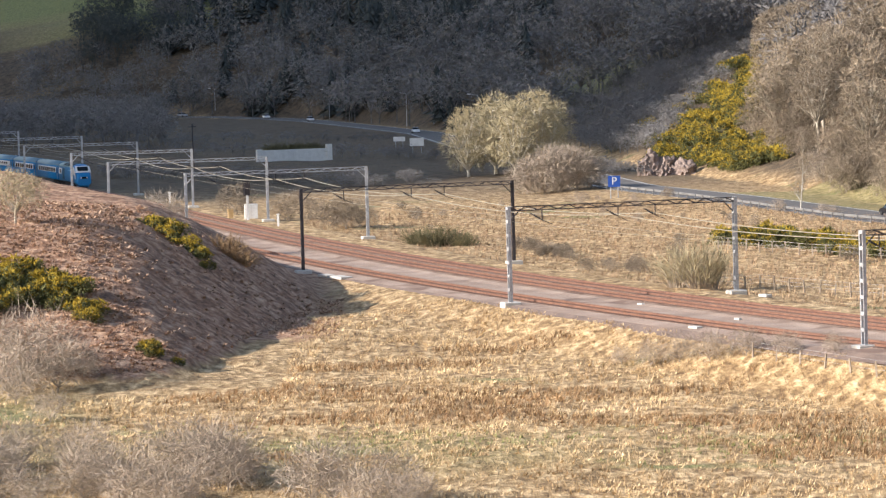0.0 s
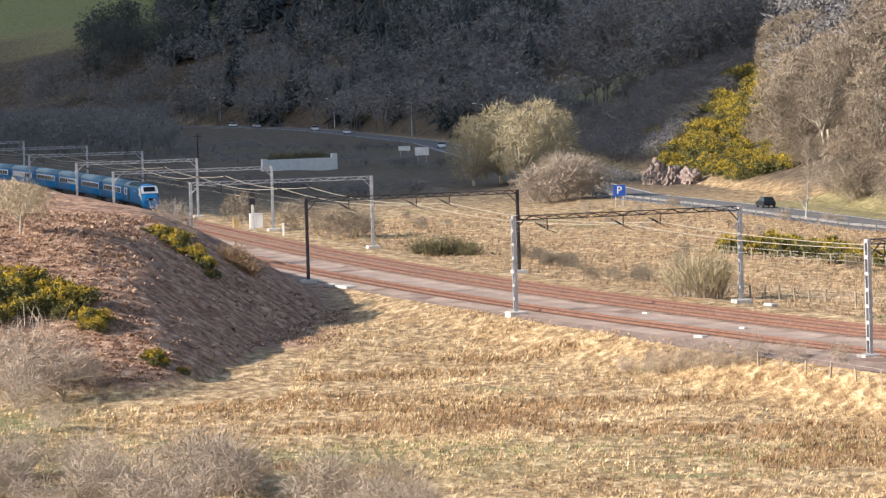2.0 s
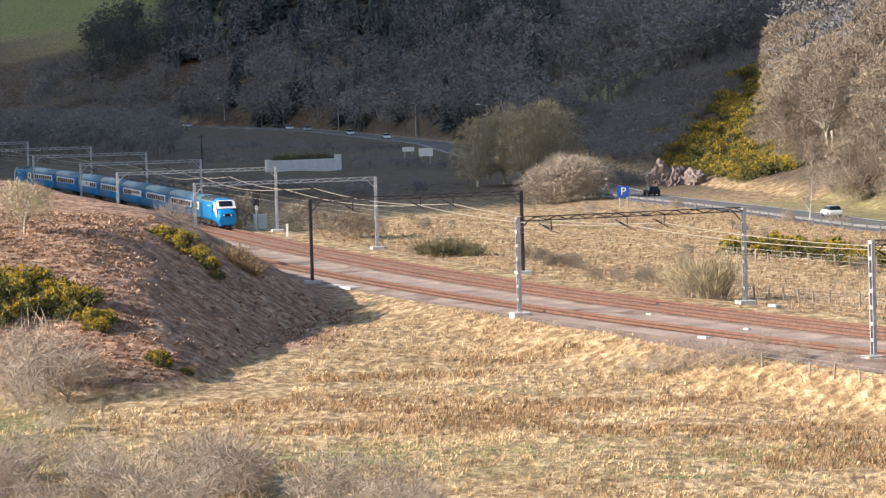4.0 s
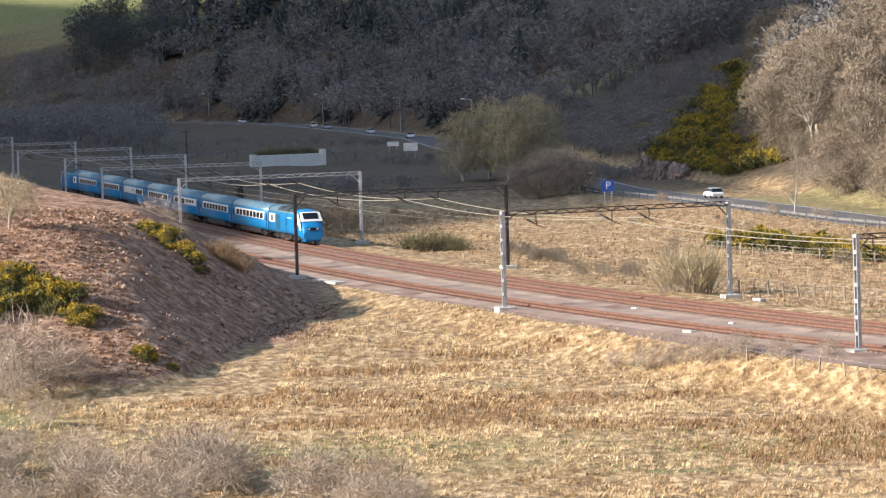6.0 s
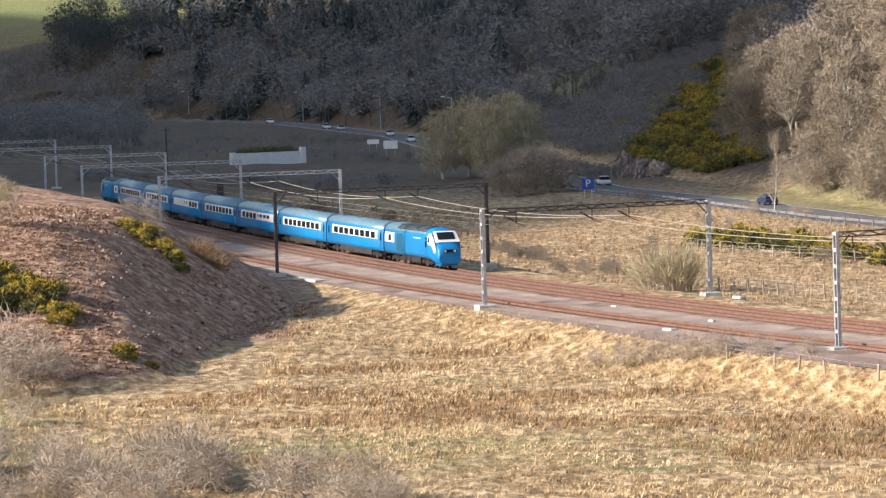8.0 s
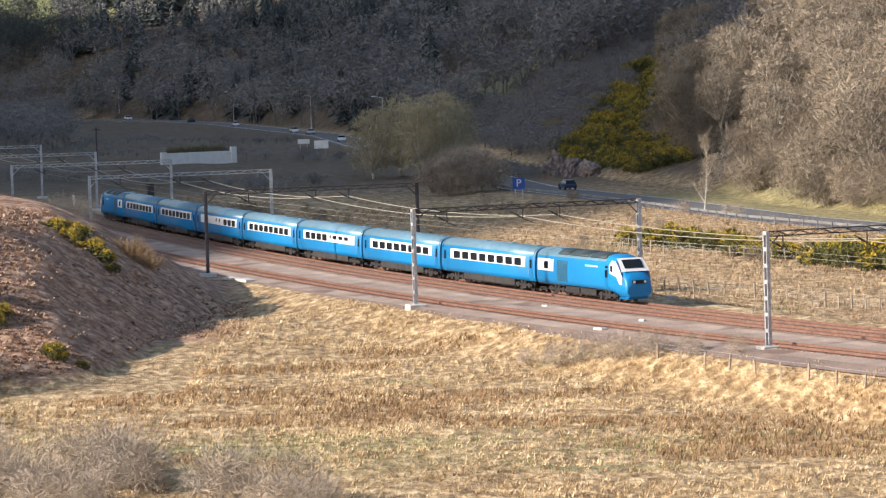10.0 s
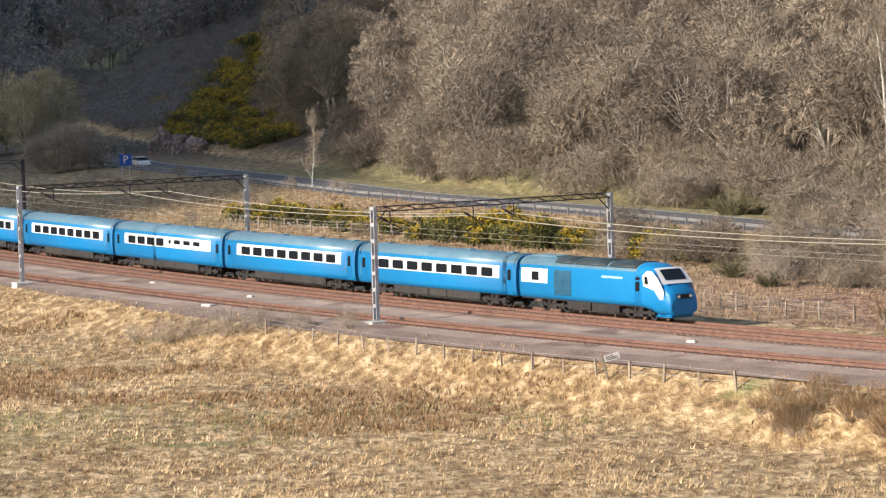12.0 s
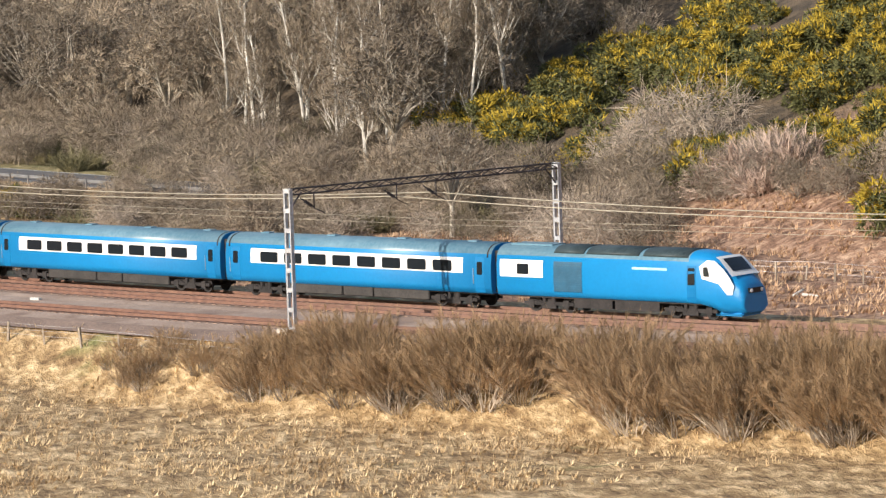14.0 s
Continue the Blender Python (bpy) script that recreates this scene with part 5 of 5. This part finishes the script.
def road_at(l, off=0.0):
    """Place and heading on the road; off is to the right of the way towards the railway."""
    x, y = float(np.interp(l, ROAD_L, ROAD_XY[:, 0])), float(np.interp(l, ROAD_L, ROAD_XY[:, 1]))
    xa, ya = float(np.interp(l - 6, ROAD_L, ROAD_XY[:, 0])), float(np.interp(l - 6, ROAD_L, ROAD_XY[:, 1]))
    xb, yb = float(np.interp(l + 6, ROAD_L, ROAD_XY[:, 0])), float(np.interp(l + 6, ROAD_L, ROAD_XY[:, 1]))
    h = math.atan2(yb - ya, xb - xa)
    return x + math.sin(h) * off, y - math.cos(h) * off, h


def road_strip(name, l0, l1, prof, mat, step=8.0):
    n = int((l1 - l0) / step)
    w = len(prof)
    verts = []
    for i in range(n + 1):
        l = l0 + (l1 - l0) * i / n
        for off, z in prof:
            x, y, _ = road_at(l, off)
            verts.append((x, y, z))
    faces = [(i * w + j, i * w + j + 1, (i + 1) * w + j + 1, (i + 1) * w + j) for i in range(n) for j in range(w - 1)]
    return new(name, raw(name, verts, faces, mat))


END = float(ROAD_L[-1])
tagged(road_strip("road", 200, END, [(-4.7, -1.1), (-4.5, -0.86), (0, -0.78), (4.5, -0.86), (4.7, -1.1)], ASPHALT), "grey asphalt main road through the valley", "road", kind="structure")
for off in (-4.1, 4.1):
    tagged(road_strip("road_line", 200, END, [(off - 0.12, -0.845), (off + 0.12, -0.845)], LINE), "white edge line on asphalt", "road marking", kind="structure")
for off in (5.3,):
    bar = tagged(new("crash_barrier"), "pale galvanised crash barrier beside the road", "crash barrier")
    o = road_strip("rail_beam", END - 330, END, [(off, -0.45), (off + 0.06, -0.38), (off, -0.30), (off + 0.06, -0.22), (off, -0.15)], BARRIER, 4)
    o.parent = bar
    pm = bmesh.new()
    box(pm, -0.06, 0.06, -0.06, 0.06, -1.3, -0.15)
    post_me = mesh("barrier_post", pm, BARRIER)
    for k in range(80):
        x, y, h = road_at(END - 330 + k * 4.1, off + 0.12)
        share("barrier_post", post_me, bar, pose(x, y, 0, 0, 0, math.degrees(h)))


def car_parts(paint):
    bm = bmesh.new()
    side = [(-2.1, 0.35), (-2.15, 0.75), (-1.9, 0.95), (-0.9, 1.0), (1.0, 0.98), (2.0, 0.82), (2.15, 0.55), (2.1, 0.3)]
    a = [bm.verts.new((x, -0.86, z)) for x, z in side]
    b = [bm.verts.new((x, 0.86, z)) for x, z in side]
    for i in range(len(side)):
        j = (i + 1) % len(side)
        bm.faces.new((a[i], b[i], b[j], a[j]))
    bm.faces.new(a)
    bm.faces.new(b[::-1])
    bmesh.ops.bevel(bm, geom=bm.edges[:], offset=0.06, segments=2, affect="EDGES")
    body = mesh("body", bm, paint)
    bm = bmesh.new()
    low = [bm.verts.new((x, y, 0.93)) for x, y in ((-1.95, -0.80), (1.15, -0.80), (1.15, 0.80), (-1.95, 0.80))]
    top = [bm.verts.new((x, y, 1.44)) for x, y in ((-1.45, -0.62), (0.25, -0.62), (0.25, 0.62), (-1.45, 0.62))]
    for i in range(4):
        j = (i + 1) % 4
        bm.faces.new((low[i], low[j], top[j], top[i]))
    bm.faces.new(top)
    bm.faces.new(low[::-1])
    glass = mesh("glasshouse", bm, GLASS)
    bm = bmesh.new()
    box(bm, -1.5, 0.3, -0.66, 0.66, 1.42, 1.49)
    bmesh.ops.bevel(bm, geom=bm.edges[:], offset=0.03, segments=1, affect="EDGES")
    roof = mesh("roof", bm, paint)
    return body, glass, roof


WHEEL = bmesh.new()
tube(WHEEL, (0, -0.1, 0), (0, 0.1, 0), 0.32, n=14)
WHEEL = mesh("wheel", WHEEL, TYRE)
PAINTS = {}
for nm, c in (("white", (0.75, 0.76, 0.78)), ("silver", (0.45, 0.46, 0.48)), ("black", (0.015, 0.016, 0.02)), ("navy", (0.03, 0.045, 0.10))):
    m, _n2, _l2, b2 = material(nm + " car paint", 0.25)
    b2.inputs["Base Color"].default_value = (*c, 1)
    PAINTS[nm] = car_parts(m)


def car(paint):
    c = tagged(new("car"), paint + " car driving on the valley road", "car", "cars on the road")
    body, glass, roof = PAINTS[paint]
    share("body", body, c)
    share("glasshouse", glass, c, None, "dark car windows")
    share("roof", roof, c)
    for x in (-1.35, 1.35):
        for y in (-0.78, 0.78):
            share("wheel", WHEEL, c, pose(x, y, 0.32))
    return c


def l_of_y(y):
    return float(np.interp(-y, -ROAD_XY[:, 1], ROAD_L))


def drive(spots, off, back):
    """Rows for a car: spots of (seconds, station on the road)."""
    rows = []
    for k in range(29):
        t = k * 0.5
        l = float(np.interp(t, [a for a, _ in spots], [b for _, b in spots]))
        if t > spots[-1][0]:
            l += (t - spots[-1][0]) * (spots[-1][1] - spots[-2][1]) / (spots[-1][0] - spots[-2][0])
        x, y, h = road_at(l, off)
        rows.append((t, pose(x, y, -0.83, 0, 0, math.degrees(h) + (180 if back else 0))))
    return rows


cars = []
for paint, off, spots in (
        ("black", -2.1, [(0, l_of_y(458)), (3, l_of_y(545)), (14, l_of_y(860))]),
        ("white", -2.1, [(0, l_of_y(390)), (3, l_of_y(463)), (6.5, l_of_y(547)), (14, l_of_y(740))]),
        ("navy", -2.1, [(0, l_of_y(343)), (2.7, l_of_y(350)), (6.5, l_of_y(452)), (9.5, l_of_y(548)), (14, l_of_y(680))])):
    cars.append((car(paint), drive(spots, off, True)))
for k, paint in enumerate(("white", "white", "white", "silver", "white", "white", "black", "white", "silver", "white")):
    l0 = l_of_y(960) - (0, 195, 262, 345, 372, 480, 560, 640, 760, 850)[k]
    cars.append((car(paint), drive([(0, l0), (14, l0 + 33 * 14 if l0 + 33 * 14 < END - 20 else END - 20)], 2.1, False)))


# ---- roadside and lineside things ----
def upright(bm, x, y, z0, z1, w):
    box(bm, x - w / 2, x + w / 2, y - w / 2, y + w / 2, z0, z1)


def sign(name, label, x, y, w, h, base, face, turn=0.0, legs=2, text=""):
    s = tagged(new(name), label, "road sign")
    s.matrix_world = pose(x, y, ground_at(x, y) - 0.1, 0, 0, turn)
    for lx in ((-w * 0.3, w * 0.3) if legs == 2 else (0,)):
        bm = bmesh.new()
        tube(bm, (lx, 0.06, -0.2), (lx, 0.06, base + h * 0.9), 0.06)
        part("post", bm, STEEL, s)
    bm = bmesh.new()
    box(bm, -w / 2, w / 2, -0.03, 0.02, base, base + h)
    pl = part("panel", bm, face, s)
    if text:
        cu = bpy.data.curves.new("letter", "FONT")
        cu.body, cu.size, cu.align_x, cu.align_y, cu.extrude = text, h * 0.95, "CENTER", "CENTER", 0.004
        cu.materials.append(LINE)
        t = new("letter", cu)
        t.parent = pl
        t.matrix_basis = pose(0, -0.04, base + h / 2, 90, 0, 0)
    return s


SIGN_BLUE = mottled("blue sign sheet", (0.01, 0.06, 0.30), (0.015, 0.08, 0.36), 1, 6, rough=0.4, bump=0)
sign("parking_sign", "blue road sign with a white letter on two posts", 24.6, 538, 1.75, 1.6, 1.7, SIGN_BLUE, text="P")
sign("road_sign", "large white sign board on posts beside the road", -4.9, 800, 3.0, 1.7, 1.6, GREY_PAINT)
sign("road_sign", "low white sign board beside the road", -8.9, 828, 2.6, 1.0, 2.0, GREY_PAINT)

# pale concrete wall of a bridge beyond the line
wall = tagged(new("bridge_parapet"), "long pale concrete bridge parapet with dark growth on top", "parapet")
wall.matrix_world = pose(-29.2, 757, -1.6, 0, 0, 22)
bm = bmesh.new()
box(bm, -7.2, 7.2, -0.25, 0.25, 0, 2.9)
bmesh.ops.bevel(bm, geom=bm.edges[:], offset=0.05, segments=1, affect="EDGES")
part("wall", bm, GREY_PAINT, wall)
for x in (-7.4, 7.4):
    bm = bmesh.new()
    box(bm, x - 0.55, x + 0.55, -0.5, 0.5, 0, 3.7 if x > 0 else 3.1)
    part("pier", bm, GREY_PAINT, wall)
for k in range(14):
    x = -31.0 + 0.35 * k
    tree("bramble", "dark trailing growth over the parapet", "bush", BROOMS[k % 2], -34 + 0.75 * k, 758.5 + 0.3 * k, 40 * k, 1.1 + 0.4 * math.sin(k * 1.7) ** 2, -1.0, "growth on the parapet")

# signal, cabinets and markers
sg = tagged(new("railway_signal"), "colour light signal with black head on a white post", "railway signal")
sx, sy, sh = line(-200, -4.4)
sg.matrix_world = pose(sx, sy, -0.7, 0, 0, math.degrees(sh) + 90)
for nm, dims, mt in (("post", (-0.09, 0.09, -0.09, 0.09, 0, 3.4), GREY_PAINT), ("head", (-0.32, 0.32, -0.2, 0.12, 3.4, 5.1), DARK_STEEL), ("backboard", (-0.42, 0.42, 0.12, 0.16, 3.3, 5.2), DARK_STEEL), ("base", (-0.35, 0.35, -0.35, 0.35, -0.2, 0.2), CONCRETE), ("ladder", (0.2, 0.26, 0.1, 0.5, 0.1, 3.3), STEEL)):
    bm = bmesh.new()
    box(bm, *dims)
    if nm in ("head", "base"):
        bmesh.ops.bevel(bm, geom=bm.edges[:], offset=0.05, segments=2, affect="EDGES")
    part(nm, bm, mt, sg)


def cabinet(x, y, w, h, label, mat):
    c = tagged(new("relay_cabinet"), label, "cabinet", "lineside cabinets")
    c.matrix_world = pose(x, y, -0.72, 0, 0, 8)
    bm = bmesh.new()
    box(bm, -w / 2, w / 2, -0.4, 0.4, 0.1, h)
    bmesh.ops.bevel(bm, geom=bm.edges[:], offset=0.03, segments=1, affect="EDGES")
    part("body", bm, mat, c)
    bm = bmesh.new()
    box(bm, -w / 2 - 0.06, w / 2 + 0.06, -0.47, 0.47, h, h + 0.08)
    part("lid", bm, mat, c)
    for k in (-1, 1):
        bm = bmesh.new()
        box(bm, k * w / 4 - w / 4 + 0.03, k * w / 4 + w / 4 - 0.03, -0.425, -0.40, 0.2, h - 0.08)
        part("door", bm, mat, c)
    bm = bmesh.new()
    box(bm, -w / 2 - 0.15, w / 2 + 0.15, -0.55, 0.55, -0.3, 0.1)
    part("plinth", bm, CONCRETE, c)


TAN = mottled("tan box paint", (0.42, 0.28, 0.12), (0.6, 0.42, 0.22), 1, 6)
cx, cy, _ = line(-204, -5.6)
cabinet(cx, cy, 1.7, 2.0, "white lineside relay cabinet beside the signal", GREY_PAINT)
cx, cy, _ = line(-207, -4.0)
cabinet(cx - 0.6, cy, 0.7, 1.3, "small tan lineside box beside the signal", TAN)
for s, off, h in ((-243, 6.6, 1.1), (-250, 6.6, 1.0), (-180, -4.6, 1.2), (-262, -4, 1.3)):
    x, y, _ = line(s, off)
    m = tagged(new("marker_post"), "short white marker post beside the line", "marker post", "lineside posts")
    bm = bmesh.new()
    box(bm, x - 0.14, x + 0.14, y - 0.1, y + 0.1, -0.8, h - 0.3)
    part("post", bm, GREY_PAINT, m)
    bm = bmesh.new()
    box(bm, x - 0.2, x + 0.2, y - 0.14, y + 0.14, h - 0.3, h - 0.2)
    part("cap", bm, GREY_PAINT, m)
for s, off, w, l in ((-72, 13.6, 1.2, 3.0), (-76, 13.9, 1.0, 2.2), (8, 12.2, 0.6, 1.2), (-16, 5.6, 0.35, 0.8), (4, 6.6, 0.3, 0.7), (62, 6.9, 0.3, 0.8), (30, -11.0, 0.5, 0.9), (-24, -9.4, 0.6, 1.3)):
    x, y, h = line(s, off)
    bm = bmesh.new()
    box(bm, -l / 2, l / 2, -w / 2, w / 2, -0.12, 0.16)
    bmesh.ops.bevel(bm, geom=bm.edges[:], offset=0.04, segments=1, affect="EDGES")
    o = new("concrete_slab", mesh("concrete_slab", bm, CONCRETE))
    o.matrix_world = pose(x, y, ground_at(x, y) + (0.2 if -2 < off < 12 else 0.1), 0, 0, math.degrees(h) + 6)
    tagged(o, "pale concrete trough lid lying beside the track", "concrete slab", "concrete slabs")


# fences
def fence(points, gap, height, wood, label, rails=0):
    f = tagged(new("fence"), label, "fence", "field fences")
    bm = bmesh.new()
    upright(bm, 0, 0, -0.3, height, 0.12)
    me = mesh("post", bm, wood)
    rg = random.Random(int(points[0][0] * 7))
    pts = []
    for (ax, ay), (bx, by) in zip(points, points[1:]):
        n = max(1, round(math.hypot(bx - ax, by - ay) / gap))
        pts += [(ax + (bx - ax) * i / n, ay + (by - ay) * i / n) for i in range(n)]
    pts.append(points[-1])
    for x, y in pts:
        share("post", me, f, pose(x, y, ground_at(x, y), rg.uniform(-5, 5), rg.uniform(-5, 5), rg.uniform(0, 90)) @ Matrix.Scale(rg.uniform(0.85, 1.12), 4))
    for hh in (0.45, 0.75, 1.05):
        bm = bmesh.new()
        for (ax, ay), (bx, by) in zip(pts, pts[1:]):
            tube(bm, (ax, ay, ground_at(ax, ay) + hh * height), (bx, by, ground_at(bx, by) + hh * height), 0.007, n=3)
        part("wire", bm, STEEL, f)


fence([(22, 346), (26.7, 335), (37, 319), (48, 293), (62, 257), (75, 249.5), (95.3, 227), (101, 217), (112, 196)], 2.2, 1.15, WOOD, "weathered wooden post fence along the meadow")
fence([(29, 398), (31.6, 393.7), (43.9, 378.5), (53, 361), (61, 342)], 2.0, 1.15, WOOD, "weathered wooden post fence below the gorse hedge")
fence([line(s, 15.6)[:2] for s in range(20, 131, 10)], 3.2, 1.05, WOOD, "weathered wooden post fence at the field's edge")
bx, by, bh = line(65, 15.4)
bd = tagged(new("notice_board"), "small white tilted board on a fence post", "notice board")
bd.matrix_world = pose(bx, by, ground_at(bx, by), 0, -14, 5)
for nm, dims, mt in (("post", (-0.55, -0.43, -0.05, 0.05, -0.3, 1.5), WOOD), ("panel", (-0.4, 0.6, -0.08, -0.05, 1.0, 1.4), GREY_PAINT)):
    bm = bmesh.new()
    box(bm, *dims)
    part(nm, bm, mt, bd)
for k in range(3):
    bm = bmesh.new()
    box(bm, -0.3, 0.5 - 0.15 * k, -0.09, -0.082, 1.08 + 0.1 * k, 1.12 + 0.1 * k)
    part("writing_bar", bm, DARK_STEEL, bd)
for k, (x, y, r) in enumerate(((90.9, 217.8, 30), (91.4, 217.2, -40))):
    bm = bmesh.new()
    tube(bm, (-0.5, 0, 0.25), (0.55, 0, 0.55 - 0.4 * k), 0.10, 0.07, 8)
    o = new("broken_branch", mesh("broken_branch", bm, BIRCH))
    o.matrix_world = pose(x, y, ground_at(x, y), 0, 0, r)
    tagged(o, "pale broken branch lying on the bank", "branch", "broken branches")

# street lamps along the road
for l, h in ((l_of_y(1175), 9), (l_of_y(1040), 9), (l_of_y(905), 10), (l_of_y(1290), 9)):
    x, y, hd = road_at(l, -9)
    lp = tagged(new("street_lamp"), "tall grey street lamp beside the road", "street lamp", "street lamps")
    lp.matrix_world = pose(x, y, ground_at(x, y), 0, 0, math.degrees(hd))
    bm = bmesh.new()
    tube(bm, (0, 0, -0.3), (0, 0, h), 0.14, 0.08, 8)
    part("column", bm, STEEL, lp)
    bm = bmesh.new()
    tube(bm, (0, 0, h), (0, -1.8, h + 0.35), 0.07, 0.06, 6)
    part("arm", bm, STEEL, lp)
    bm = bmesh.new()
    box(bm, -0.25, 0.25, -2.6, -1.7, h + 0.25, h + 0.5)
    part("lantern", bm, GREY_PAINT, lp)
pole = tagged(new("telegraph_pole"), "dark wooden pole standing in the valley", "pole")
pole.matrix_world = pose(-48, 735, ground_at(-48, 735))
bm = bmesh.new()
tube(bm, (0, 0, -0.5), (0, 0, 8.5), 0.2, 0.13, 8)
part("shaft", bm, DARK_STEEL, pole)
bm = bmesh.new()
box(bm, -0.8, 0.8, -0.07, 0.07, 7.9, 8.05)
part("crossarm", bm, DARK_STEEL, pole)


TWIG_DEAD = mottled("bleached dead stems", (0.34, 0.24, 0.19), (0.66, 0.52, 0.42), 0.6, 3, bump=0, per_object=0.1)
# rock faces among the gorse
ROCK = mottled("pinkish grey rock", (0.13, 0.10, 0.088), (0.36, 0.28, 0.24), 0.6, 4, bump=0.8)


def rock(x, y, r, h, seed):
    bm = bmesh.new()
    bmesh.ops.create_icosphere(bm, subdivisions=4, radius=1)
    for v in bm.verts:
        k = 1 + 0.3 * noise.noise(v.co * 1.6 + Vector((seed, 0, 0))) + 0.4 * abs(noise.noise(v.co * 3.3 + Vector((0, seed, 0)))) + 0.16 * noise.noise(v.co * 8)
        v.co = Vector((v.co.x * r * k, v.co.y * r * 0.6 * k, v.co.z * h * k))
    o = new("rock_outcrop", mesh("rock_outcrop", bm, ROCK))
    o.matrix_world = pose(x, y, ground_at(x, y) + h * 0.15, 0, 0, seed * 40)
    tagged(o, "craggy pinkish rock outcrop among the gorse", "rock", "rock outcrops")


rock(34.8, 622, 2.6, 3.0, 1)
rock(37.2, 623, 3.0, 2.8, 2)
rock(40, 621, 2.6, 2.0, 3)
rock(92, 372, 1.6, 1.6, 4)
for k, (x, y, s) in enumerate(((105.5, 268, 1.6), (107.5, 265, 1.9), (109.5, 263, 1.8), (111, 268, 1.5), (106.5, 262, 1.3))):
    tree("dead_bush", "pale pinkish dead bush on the gorse bank", "bush", shrub_kind(150 + k, 2.2, 1.7, 110, 9, TWIG_DEAD, TWIG_DEAD, lean=1.1, curve=0.5, twig_w=0.03), x, y, 70 * k, s, group="dead bushes")
for k, (x, y, s) in enumerate(((106, 283, 2.1), (108, 286, 2.4), (110, 281, 2.2), (104, 286, 1.7))):
    tree("bare_bush", "grey leafless bush among the gorse", "bush", THORNS[k % 3], x, y, 70 * k, s, group="bushes among the gorse")


# ---- what moves ----
def motions():
    for v, rows in train:
        walk(v, rows)
    for v, rows in cars:
        walk(v, rows)
    walk(cloud, cloud_rows())


motions()
